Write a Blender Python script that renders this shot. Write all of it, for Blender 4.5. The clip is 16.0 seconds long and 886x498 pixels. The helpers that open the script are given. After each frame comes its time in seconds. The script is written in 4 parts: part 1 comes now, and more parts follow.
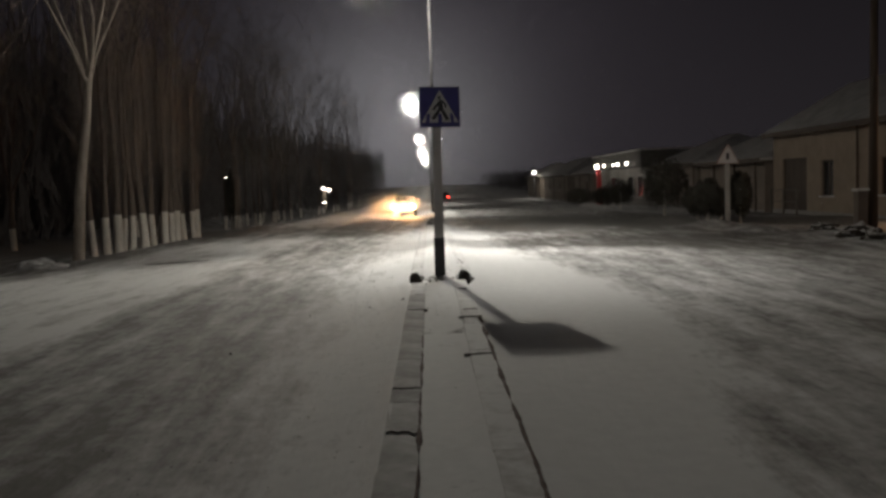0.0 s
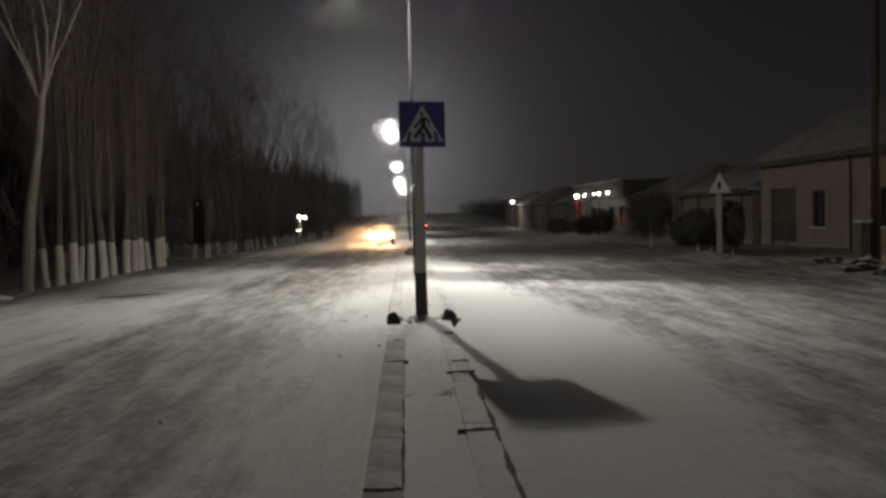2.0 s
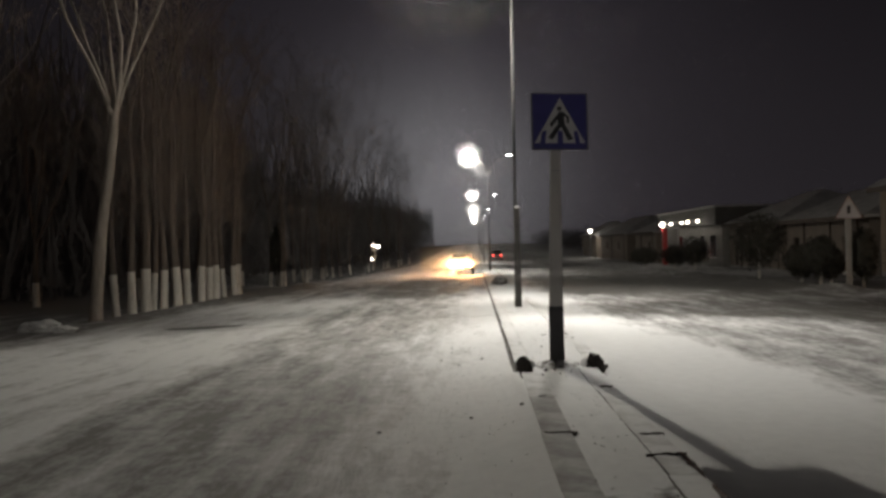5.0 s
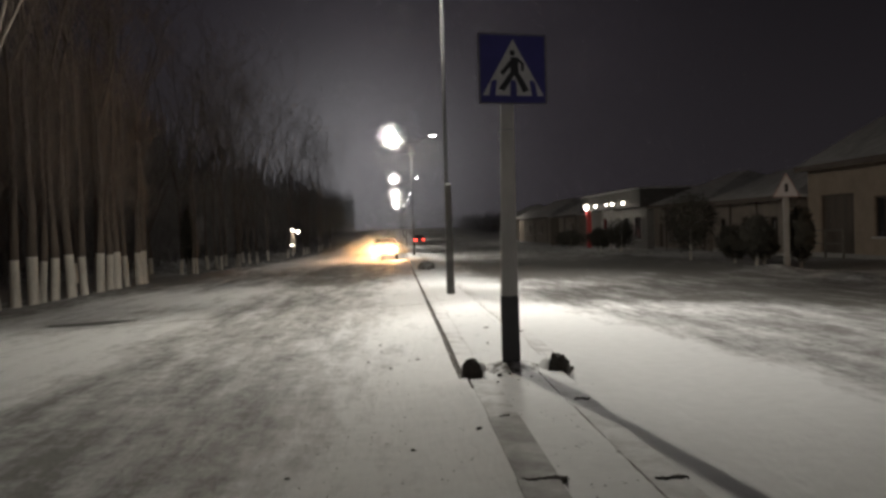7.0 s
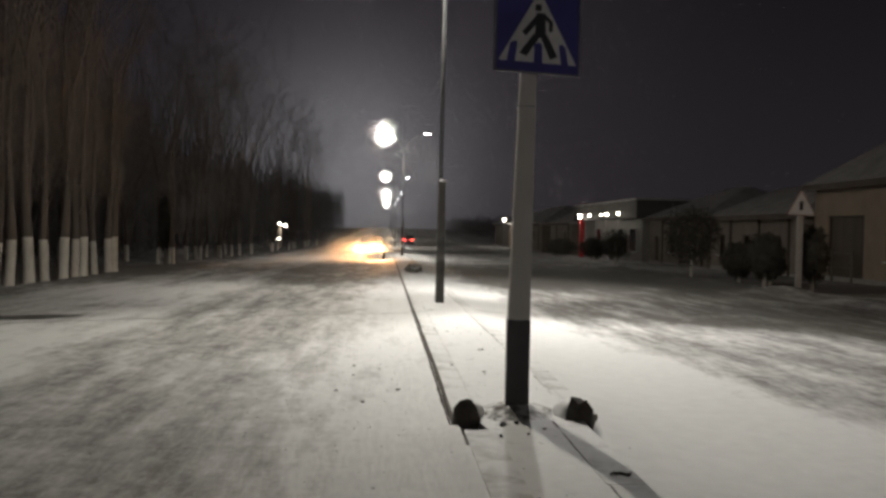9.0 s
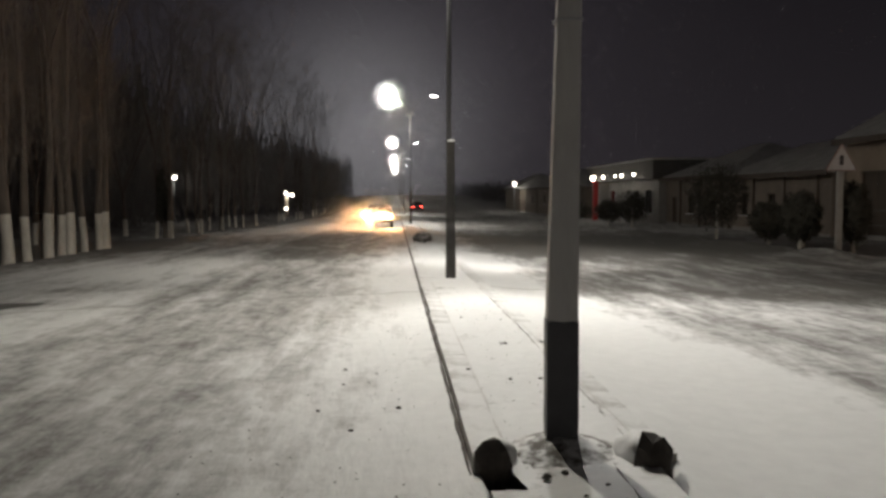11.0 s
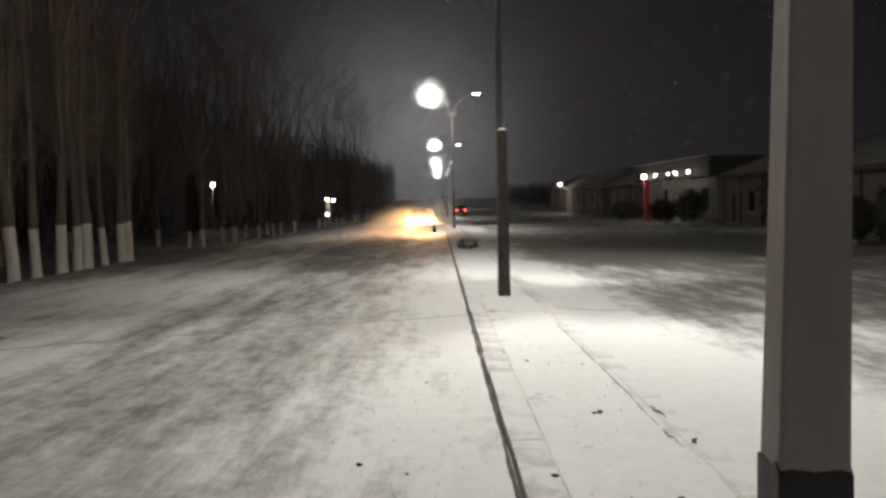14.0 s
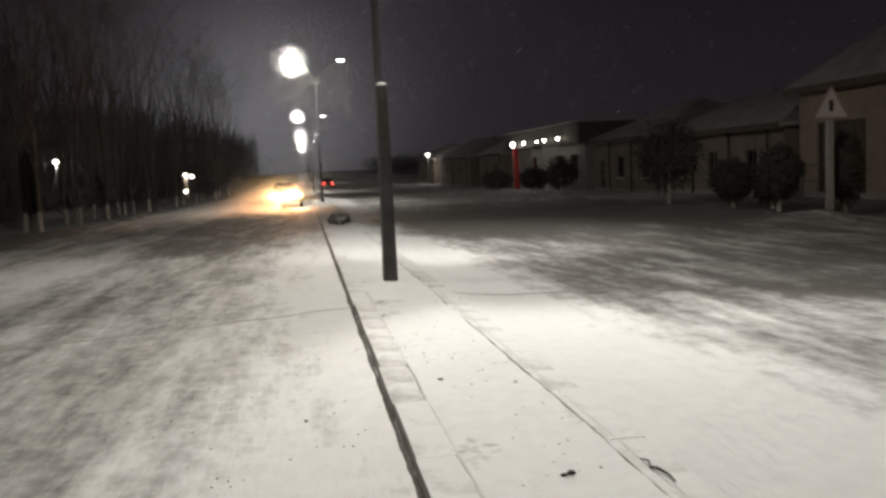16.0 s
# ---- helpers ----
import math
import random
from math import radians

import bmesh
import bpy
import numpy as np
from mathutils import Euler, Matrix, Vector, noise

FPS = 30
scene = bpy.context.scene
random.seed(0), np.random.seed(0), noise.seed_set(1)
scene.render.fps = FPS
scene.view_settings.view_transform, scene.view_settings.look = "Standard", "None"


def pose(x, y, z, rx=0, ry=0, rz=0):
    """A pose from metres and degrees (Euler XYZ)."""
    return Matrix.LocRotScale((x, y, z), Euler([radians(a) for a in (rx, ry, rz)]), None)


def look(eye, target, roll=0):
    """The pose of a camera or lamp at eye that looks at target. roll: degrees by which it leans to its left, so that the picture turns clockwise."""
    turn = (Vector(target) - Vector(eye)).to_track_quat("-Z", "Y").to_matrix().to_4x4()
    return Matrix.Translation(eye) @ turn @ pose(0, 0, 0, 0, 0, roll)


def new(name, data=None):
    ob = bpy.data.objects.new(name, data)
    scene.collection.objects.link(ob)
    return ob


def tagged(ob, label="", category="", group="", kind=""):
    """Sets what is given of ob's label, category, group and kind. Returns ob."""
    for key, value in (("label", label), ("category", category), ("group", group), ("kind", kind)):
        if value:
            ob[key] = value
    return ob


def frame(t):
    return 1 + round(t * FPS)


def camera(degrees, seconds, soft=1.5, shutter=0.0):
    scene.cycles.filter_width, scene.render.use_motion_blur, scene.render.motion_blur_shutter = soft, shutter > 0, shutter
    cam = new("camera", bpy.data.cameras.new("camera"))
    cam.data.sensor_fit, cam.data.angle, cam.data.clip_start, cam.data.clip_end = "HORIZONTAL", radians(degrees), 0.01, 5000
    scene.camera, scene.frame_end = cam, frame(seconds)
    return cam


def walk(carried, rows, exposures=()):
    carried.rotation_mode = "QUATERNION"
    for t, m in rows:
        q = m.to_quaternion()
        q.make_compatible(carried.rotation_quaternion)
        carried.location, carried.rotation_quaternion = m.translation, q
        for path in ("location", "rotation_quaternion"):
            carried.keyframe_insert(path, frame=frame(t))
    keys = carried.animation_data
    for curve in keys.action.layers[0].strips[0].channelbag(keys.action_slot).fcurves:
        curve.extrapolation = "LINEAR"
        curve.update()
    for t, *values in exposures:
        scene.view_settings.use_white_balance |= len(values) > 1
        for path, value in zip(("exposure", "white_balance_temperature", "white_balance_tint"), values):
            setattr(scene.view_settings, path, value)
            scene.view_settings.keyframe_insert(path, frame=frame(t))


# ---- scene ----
cam = camera(54.0, 16.0, soft=3.0)
PATH = [
    (0, (-0.109, -15.227, 1.716), (-0.083, -13.233, 1.571), -2.0),
    (0.5, (-0.144, -14.751, 1.713), (0.012, -12.759, 1.61), -1.8),
    (1, (-0.066, -14.322, 1.717), (-0.044, -12.324, 1.64), -1.6),
    (1.5, (-0.073, -13.917, 1.692), (-0.008, -11.923, 1.556), -0.0),
    (2, (-0.166, -13.392, 1.704), (-0.084, -11.395, 1.623), -1.6),
    (2.5, (-0.262, -12.954, 1.711), (-0.39, -10.958, 1.703), 0.3),
    (3, (-0.409, -12.457, 1.722), (-0.456, -10.458, 1.694), -0.7),
    (3.5, (-0.522, -12.045, 1.689), (-0.648, -10.049, 1.689), 0.1),
    (3.7, (-0.581, -11.88, 1.691), (-0.731, -9.886, 1.661), 0.5),
    (5.8, (-1.044, -9.921, 1.54), (-1.072, -7.921, 1.542), -1.9),
    (6, (-1.052, -9.674, 1.547), (-1.106, -7.675, 1.545), -0.2),
    (6.5, (-1.097, -9.184, 1.511), (-0.979, -7.189, 1.445), -1.0),
    (7, (-1.077, -8.736, 1.509), (-0.974, -6.739, 1.462), -1.8),
    (7.5, (-1.021, -8.333, 1.536), (-0.927, -6.337, 1.438), -0.5),
    (8, (-1.038, -7.826, 1.528), (-0.867, -5.834, 1.47), -1.1),
    (8.5, (-0.995, -7.323, 1.534), (-0.943, -5.324, 1.506), 0.1),
    (9, (-1.02, -6.798, 1.499), (-0.89, -4.802, 1.456), 1.2),
    (9.2, (-1.021, -6.603, 1.514), (-0.847, -4.612, 1.452), -0.9),
    (11.3, (-0.891, -4.567, 1.51), (-0.787, -2.573, 1.388), -0.1),
    (11.5, (-0.9, -4.389, 1.481), (-0.729, -2.4, 1.366), 0.2),
    (12, (-0.851, -3.945, 1.484), (-0.571, -1.97, 1.34), -3.4),
    (12.5, (-0.803, -3.52, 1.521), (-0.749, -1.524, 1.404), -0.8),
    (13, (-0.848, -3.083, 1.473), (-0.746, -1.088, 1.379), -0.0),
    (13.5, (-0.867, -2.608, 1.487), (-0.843, -0.608, 1.429), -2.5),
    (14, (-0.864, -2.132, 1.482), (-0.858, -0.135, 1.369), -1.3),
    (14.5, (-0.935, -1.651, 1.488), (-0.792, 0.341, 1.379), -3.1),
    (15, (-0.902, -1.112, 1.462), (-0.86, 0.882, 1.309), -3.0),
    (15.5, (-0.909, -0.626, 1.429), (-0.736, 1.359, 1.25), -0.8),
    (16, (-0.924, -0.155, 1.436), (-0.62, 1.813, 1.249), -2.6),
]
walk(cam, [(t, look(eye, target, roll)) for t, eye, target, roll in PATH],
     exposures=[(0, 0.38), (3.5, 0.38), (9, 0.46), (12.5, 0.32), (16, 0.2)])

# ---- night sky and street light ----
LAMP_L, LAMP_WING, LAMP_R, LAMP_BARE = 350, 2300, 2700, 620          # watts of the two luminaires of a post
LAMP_COL = (1.0, 0.946, 0.822)
GATE = (-15.35, 111.0)
POST_Y = [-40.0, 10.85, 54.5, 107.1, 160.0, 213.0, 266.0, 319.0]

world = bpy.data.worlds.new("night_sky")
scene.world = world
world.use_nodes = True
wn, wl = world.node_tree.nodes, world.node_tree.links
wn.clear()
w_out, w_bg = wn.new("ShaderNodeOutputWorld"), wn.new("ShaderNodeBackground")
w_tc, w_sep, w_ramp = wn.new("ShaderNodeTexCoord"), wn.new("ShaderNodeSeparateXYZ"), wn.new("ShaderNodeValToRGB")
wl.new(w_tc.outputs["Generated"], w_sep.inputs[0])
wl.new(w_sep.outputs["Z"], w_ramp.inputs[0])
w_ramp.color_ramp.elements[0].position, w_ramp.color_ramp.elements[0].color = 0.0, (0.0130, 0.0113, 0.0130, 1)
w_ramp.color_ramp.elements[1].position, w_ramp.color_ramp.elements[1].color = 0.32, (0.0046, 0.0039, 0.0048, 1)
w_dot, w_pow, w_add = wn.new("ShaderNodeVectorMath"), wn.new("ShaderNodeMath"), wn.new("ShaderNodeMixRGB")
w_dot.operation, w_dot.inputs[1].default_value = "DOT_PRODUCT", (-0.042, 0.997, 0.062)      # lit haze over the street ahead, painted into the sky colour
wl.new(w_tc.outputs["Generated"], w_dot.inputs[0])
w_pow.operation, w_pow.use_clamp = "POWER", True
w_pow.inputs[1].default_value = 150.0
wl.new(w_dot.outputs["Value"], w_pow.inputs[0])
w_add.blend_type = "ADD"
w_add.inputs[2].default_value = (0.098, 0.097, 0.100, 1)
wl.new(w_pow.outputs[0], w_add.inputs[0])
wl.new(w_ramp.outputs[0], w_add.inputs[1])
w_dot2, w_pow2, w_add2 = wn.new("ShaderNodeVectorMath"), wn.new("ShaderNodeMath"), wn.new("ShaderNodeMixRGB")
w_dot2.operation, w_dot2.inputs[1].default_value = "DOT_PRODUCT", (-0.02, 0.983, 0.18)      # the wide, faint part of it
wl.new(w_tc.outputs["Generated"], w_dot2.inputs[0])
w_pow2.operation, w_pow2.use_clamp = "POWER", True
w_pow2.inputs[1].default_value = 26.0
wl.new(w_dot2.outputs["Value"], w_pow2.inputs[0])
w_add2.blend_type = "ADD"
w_add2.inputs[2].default_value = (0.0125, 0.0110, 0.0132, 1)
wl.new(w_pow2.outputs[0], w_add2.inputs[0])
wl.new(w_add.outputs[0], w_add2.inputs[1])
wl.new(w_add2.outputs[0], w_bg.inputs["Color"])
w_bg.inputs["Strength"].default_value = 1.0
wl.new(w_bg.outputs[0], w_out.inputs["Surface"])


def light_at(x, y, z, watts, size=0.11, colour=LAMP_COL, tilt=None, narrow=1.0, swing=0, cone=None):
    d = bpy.data.lights.new("street_light", "SPOT" if tilt is not None else "POINT")
    d.energy, d.color, d.shadow_soft_size = watts, colour, size
    ob = new("street_light", d)
    ob.location = (x, y, z)
    if tilt is not None:
        d.spot_size, d.spot_blend = cone or ((radians(130), 1.0) if swing else (radians(168), 0.5))
        ob.rotation_euler = (radians(swing), radians(tilt), 0)
        ob.scale = (narrow, 1, 1)      # the reflector throws along the street
    return ob


# ---- materials ----
def mat(name):
    m = bpy.data.materials.new(name)
    m.use_nodes = True
    nt = m.node_tree
    return m, nt.nodes, nt.links, nt.nodes["Principled BSDF"]


def noise_tex(n, l, coord, scale, detail=4, rough=0.55, stretch=None, rot=None):
    t = n.new("ShaderNodeTexNoise")
    t.inputs["Scale"].default_value = scale
    t.inputs["Detail"].default_value = detail
    t.inputs["Roughness"].default_value = rough
    if stretch or rot:
        mp = n.new("ShaderNodeMapping")
        mp.inputs["Scale"].default_value = stretch or (1, 1, 1)
        mp.inputs["Rotation"].default_value = rot or (0, 0, 0)
        l.new(coord, mp.inputs["Vector"])
        coord = mp.outputs[0]
    l.new(coord, t.inputs["Vector"])
    return t.outputs[0]


def ramp(n, l, fac, stops):
    r = n.new("ShaderNodeValToRGB")
    e = r.color_ramp.elements
    while len(e) < len(stops):
        e.new(0.5)
    for k, (p, c) in zip(e, stops):
        k.position = p
        k.color = (c, c, c, 1) if isinstance(c, (int, float)) else (*c, 1)
    l.new(fac, r.inputs[0])
    return r.outputs[0]


def mix(n, l, fac, a, b, mode="MIX"):
    m = n.new("ShaderNodeMix")
    m.data_type, m.blend_type = "RGBA", mode
    for sock, v in ((m.inputs[0], fac), (m.inputs[6], a), (m.inputs[7], b)):
        if isinstance(v, (int, float)):
            sock.default_value = v
        elif isinstance(v, tuple):
            sock.default_value = (*v, 1)
        else:
            l.new(v, sock)
    return m.outputs[2]


def calc(n, l, op, a, b=0.0, c=0.0):
    m = n.new("ShaderNodeMath")
    m.operation = op
    for sock, v in zip(m.inputs, (a, b, c)):
        if isinstance(v, (int, float)):
            sock.default_value = v
        else:
            l.new(v, sock)
    return m.outputs[0]


def bump(n, l, height, bsdf, strength=0.4, dist=0.02):
    b = n.new("ShaderNodeBump")
    b.inputs["Strength"].default_value, b.inputs["Distance"].default_value = strength, dist
    l.new(height, b.inputs["Height"])
    l.new(b.outputs[0], bsdf.inputs["Normal"])


def plain(name, base, dark, scale=8, rough=0.8, metal=0.0, relief=0.3, fine=60, stretch=None):
    """A worn surface: two tones at one scale, grain at a finer one."""
    m, n, l, b = mat(name)
    co = n.new("ShaderNodeTexCoord").outputs["Object"]
    a = noise_tex(n, l, co, scale, 5, 0.6, stretch)
    g = noise_tex(n, l, co, fine, 3, 0.6, stretch)
    c = mix(n, l, ramp(n, l, a, [(0.35, 0), (0.68, 1)]), dark, base)
    c = mix(n, l, 0.35, c, mix(n, l, g, dark, base))
    l.new(c, b.inputs["Base Color"])
    b.inputs["Roughness"].default_value, b.inputs["Metallic"].default_value = rough, metal
    if relief:
        bump(n, l, g, b, relief, 0.01)
    return m


def glow(name, colour, strength):
    m, n, l, b = mat(name)
    b.inputs["Base Color"].default_value = (0.8, 0.8, 0.8, 1)
    b.inputs["Emission Color"].default_value = (*colour, 1)
    b.inputs["Emission Strength"].default_value = strength
    return m


def snow_ground():
    """Wind-blown snow over packed, icy asphalt: bare wheel lanes, drifts along the kerbs."""
    m, n, l, b = mat("snowy_road")
    co = n.new("ShaderNodeTexCoord").outputs["Object"]
    sep = n.new("ShaderNodeSeparateXYZ")
    l.new(co, sep.inputs[0])
    warp = noise_tex(n, l, co, 0.35, 3, 0.5, (1, 0.35, 1))
    xw = calc(n, l, "ADD", sep.outputs["X"], calc(n, l, "MULTIPLY_ADD", warp, 0.9, -0.45))
    skew = calc(n, l, "MULTIPLY", ramp(n, l, calc(n, l, "MULTIPLY_ADD", sep.outputs["Y"], 0.04, 0.5), [(0.12, 0), (0.30, 1), (0.5, 0.85), (0.86, 0)]), -1.0)
    side = calc(n, l, "MINIMUM", calc(n, l, "MAXIMUM", sep.outputs["X"], 0.0), 1.0)
    xw = calc(n, l, "ADD", xw, calc(n, l, "MULTIPLY", skew, side))
    lane = n.new("ShaderNodeMapRange")
    lane.inputs["From Min"].default_value, lane.inputs["From Max"].default_value = -14, 14
    l.new(xw, lane.inputs["Value"])
    cover = ramp(n, l, lane.outputs[0], LANES)
    # a band across the road with less snow cover
    along = n.new("ShaderNodeMapRange")
    along.inputs["From Min"].default_value, along.inputs["From Max"].default_value = 0, 60
    l.new(calc(n, l, "ADD", sep.outputs["Y"], calc(n, l, "MULTIPLY_ADD", warp, 10.0, -5.0)), along.inputs["Value"])
    bare = ramp(n, l, along.outputs[0], [(0.28, 0), (0.36, 1), (0.54, 1), (0.66, 0)])
    cover = calc(n, l, "SUBTRACT", cover, calc(n, l, "MULTIPLY", bare, 0.20))
    near = ramp(n, l, calc(n, l, "MULTIPLY_ADD", sep.outputs["Y"], 0.05, 0.5), [(0.36, 1), (0.66, 0)])
    cover = calc(n, l, "SUBTRACT", cover, calc(n, l, "MULTIPLY", calc(n, l, "SUBTRACT", 0.72, cover), calc(n, l, "MULTIPLY", near, 0.4)))
    # right side gains cover near and loses it beyond, partly in place of lamplight
    cover = calc(n, l, "ADD", cover, calc(n, l, "MULTIPLY", near, calc(n, l, "MULTIPLY_ADD", side, 0.14, 0.03)))
    beyond = ramp(n, l, calc(n, l, "MULTIPLY", sep.outputs["Y"], 0.02), [(0.06, 0), (0.2, 1)])
    cover = calc(n, l, "SUBTRACT", cover, calc(n, l, "MULTIPLY", calc(n, l, "MULTIPLY", side, beyond), calc(n, l, "MULTIPLY", calc(n, l, "SUBTRACT", 0.95, cover), 0.12)))
    streak = noise_tex(n, l, co, 1.5, 9, 0.72, (1.5, 0.27, 1), (0, 0, radians(-5)))
    ripple = noise_tex(n, l, co, 2.8, 8, 0.74, (0.8, 1.2, 1), (0, 0, radians(26)))
    blotch = noise_tex(n, l, co, 0.16, 3, 0.5)
    scallop = noise_tex(n, l, co, 7.5, 6, 0.7, (0.9, 0.6, 1), (0, 0, radians(14)))
    amount = calc(n, l, "ADD", calc(n, l, "MULTIPLY", streak, 1.6), calc(n, l, "MULTIPLY", ripple, 0.5))
    amount = calc(n, l, "ADD", amount, calc(n, l, "MULTIPLY_ADD", blotch, 0.5, -0.25))
    amount = calc(n, l, "ADD", amount, calc(n, l, "MULTIPLY_ADD", cover, 1.25, -1.28))
    amount = calc(n, l, "ADD", amount, calc(n, l, "MULTIPLY_ADD", scallop, 0.62, -0.31))
    mask = ramp(n, l, amount, [(0.07, 0), (0.62, 1)])
    grit = noise_tex(n, l, co, 35, 4, 0.7)
    ice = mix(n, l, grit, (0.085, 0.08, 0.075), (0.23, 0.22, 0.21))
    white = mix(n, l, noise_tex(n, l, co, 6, 5, 0.6), (0.60, 0.60, 0.60), (0.77, 0.77, 0.765))
    l.new(mix(n, l, mask, ice, white), b.inputs["Base Color"])
    l.new(calc(n, l, "MULTIPLY_ADD", mask, 0.15, 0.72), b.inputs["Roughness"])
    h = calc(n, l, "ADD", calc(n, l, "MULTIPLY", amount, 1.0), calc(n, l, "MULTIPLY", grit, 0.12))
    bump(n, l, h, b, 0.7, 0.04)
    return m


# snow cover across the road, from 14 m on one side to 14 m on the other
LANES = [(0.0, 0.30), (0.14, 0.34), (0.175, 0.62), (0.322, 0.66), (0.337, 0.43), (0.42, 0.46), (0.465, 0.73),
         (0.5, 0.93), (0.540, 0.88), (0.558, 0.70), (0.578, 0.42), (0.75, 0.35), (0.82, 0.38), (1.0, 0.50)]


def snow_cover(name, dark, low, high, scale=3.0):
    """Snow lying on a darker material, thinner in patches."""
    m, n, l, b = mat(name)
    co = n.new("ShaderNodeTexCoord").outputs["Object"]
    info = n.new("ShaderNodeObjectInfo").outputs["Random"]
    a = noise_tex(n, l, co, scale, 6, 0.65)
    geo = n.new("ShaderNodeNewGeometry")
    sep = n.new("ShaderNodeSeparateXYZ")
    l.new(geo.outputs["Normal"], sep.inputs[0])
    up = ramp(n, l, sep.outputs["Z"], [(0.45, 0), (0.85, 1)])
    f = calc(n, l, "ADD", a, calc(n, l, "MULTIPLY_ADD", info, 0.14, -0.07))
    f = calc(n, l, "MULTIPLY", ramp(n, l, f, [(low, 0), (high, 1)]), up)
    g = noise_tex(n, l, co, 45, 4, 0.7)
    body = mix(n, l, g, tuple(v * 0.55 for v in dark), dark)
    white = mix(n, l, noise_tex(n, l, co, 9, 4, 0.6), (0.58, 0.58, 0.58), (0.76, 0.76, 0.755))
    l.new(mix(n, l, f, body, white), b.inputs["Base Color"])
    b.inputs["Roughness"].default_value = 0.85
    bump(n, l, calc(n, l, "ADD", g, calc(n, l, "MULTIPLY", a, 2.0)), b, 0.4, 0.012)
    return m


M_GROUND = snow_ground()
M_BED = snow_cover("snow_on_soil", (0.10, 0.085, 0.07), 0.27, 0.42, 2.2)
M_KERB = snow_cover("snow_on_kerb_concrete", (0.30, 0.28, 0.26), 0.18, 0.52, 3.5)
M_KERB_BARE = snow_cover("frosted_kerb_concrete", (0.27, 0.255, 0.245), 0.30, 0.80, 2.5)
M_KERB_THIN = snow_cover("kerb_concrete_under_thin_snow", (0.30, 0.28, 0.265), 0.12, 0.58, 3.0)
M_MOUND = snow_cover("dirty_snow", (0.09, 0.075, 0.06), 0.40, 0.58, 9.0)
M_SNOW = plain("settled_snow", (0.82, 0.82, 0.81), (0.66, 0.66, 0.66), 5, 0.85, 0, 0.3, 30)
M_CONC = plain("grey_concrete", (0.34, 0.325, 0.31), (0.22, 0.21, 0.2), 5, 0.85)
M_POST = plain("weathered_white_paint", (0.40, 0.38, 0.37), (0.27, 0.26, 0.255), 4, 0.75, 0, 0.25, 40, (1, 1, 0.3))
M_BLACK = plain("black_paint", (0.022, 0.02, 0.025), (0.009, 0.008, 0.01), 9, 0.55, 0, 0.4)
M_STEEL = plain("galvanised_steel", (0.32, 0.32, 0.33), (0.2, 0.2, 0.21), 6, 0.5, 0.55)
M_DARKCONC = plain("dark_weathered_concrete", (0.105, 0.10, 0.095), (0.06, 0.056, 0.052), 5, 0.85)
M_OLDSTEEL = plain("dull_grey_steel", (0.10, 0.10, 0.105), (0.06, 0.06, 0.065), 6, 0.6, 0.2)
M_BLUE = plain("blue_sign_film", (0.042, 0.040, 0.19), (0.03, 0.03, 0.145), 7, 0.5, 0, 0.05)
M_RIM = plain("dull_sign_edge", (0.16, 0.155, 0.18), (0.09, 0.09, 0.11), 9, 0.6, 0.2, 0.1)
M_WHITE = plain("white_sign_film", (0.5, 0.49, 0.5), (0.36, 0.355, 0.36), 7, 0.5, 0, 0.05)
M_INK = plain("black_sign_film", (0.02, 0.02, 0.025), (0.012, 0.012, 0.015), 7, 0.5, 0, 0.05)
M_RED = plain("red_paint", (0.45, 0.03, 0.03), (0.3, 0.02, 0.02), 6, 0.6)
M_FADED = plain("faded_red_paint", (0.30, 0.19, 0.17), (0.2, 0.14, 0.13), 6, 0.7)
M_DIRT = plain("frozen_dirt", (0.06, 0.05, 0.042), (0.02, 0.017, 0.014), 12, 0.9, 0, 0.8)
M_BARK = plain("grey_brown_bark", (0.15, 0.12, 0.10), (0.075, 0.06, 0.05), 5, 0.9, 0, 0.8, 30, (1, 1, 0.25))
M_LIME = plain("limewashed_bark", (0.70, 0.66, 0.60), (0.42, 0.39, 0.35), 6, 0.9, 0, 0.8, 30, (1, 1, 0.25))
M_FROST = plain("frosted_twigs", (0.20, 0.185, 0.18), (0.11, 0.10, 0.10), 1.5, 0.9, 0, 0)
M_SHRUB = plain("dark_dry_foliage", (0.075, 0.07, 0.055), (0.035, 0.032, 0.026), 5, 0.9, 0, 0)
M_TWIG = plain("twig_bark", (0.24, 0.195, 0.165), (0.13, 0.105, 0.09), 5, 0.9, 0, 0)
M_PLASTER = plain("ochre_plaster", (0.35, 0.275, 0.215), (0.24, 0.19, 0.15), 1.2, 0.9, 0, 0.4)
M_PLASTER2 = plain("pale_plaster", (0.24, 0.20, 0.165), (0.16, 0.13, 0.11), 1.2, 0.9, 0, 0.4)
M_WOOD = plain("dark_painted_wood", (0.10, 0.07, 0.05), (0.05, 0.036, 0.028), 3, 0.75, 0, 0.4, 30, (1, 1, 0.2))
M_ROOF = plain("snow_dusted_roofing", (0.52, 0.51, 0.5), (0.26, 0.25, 0.24), 1.5, 0.9, 0, 0.3)
M_GLASS = plain("dark_window_glass", (0.02, 0.022, 0.026), (0.012, 0.013, 0.016), 2, 0.12, 0, 0)
M_LAMP = glow("lit_lamp_glass", (1.0, 0.95, 0.86), 90)
M_LED = glow("lit_led_panel", (0.95, 0.97, 1.0), 25)
M_BULB = glow("lit_warm_bulb", (1.0, 0.92, 0.78), 9)
M_WARM = glow("lit_porch_bulb", (1.0, 0.6, 0.3), 12)
M_HEAD = glow("lit_headlamp", (1.0, 0.66, 0.32), 65)
M_TAIL = glow("lit_tail_lamp", (1.0, 0.05, 0.03), 12)
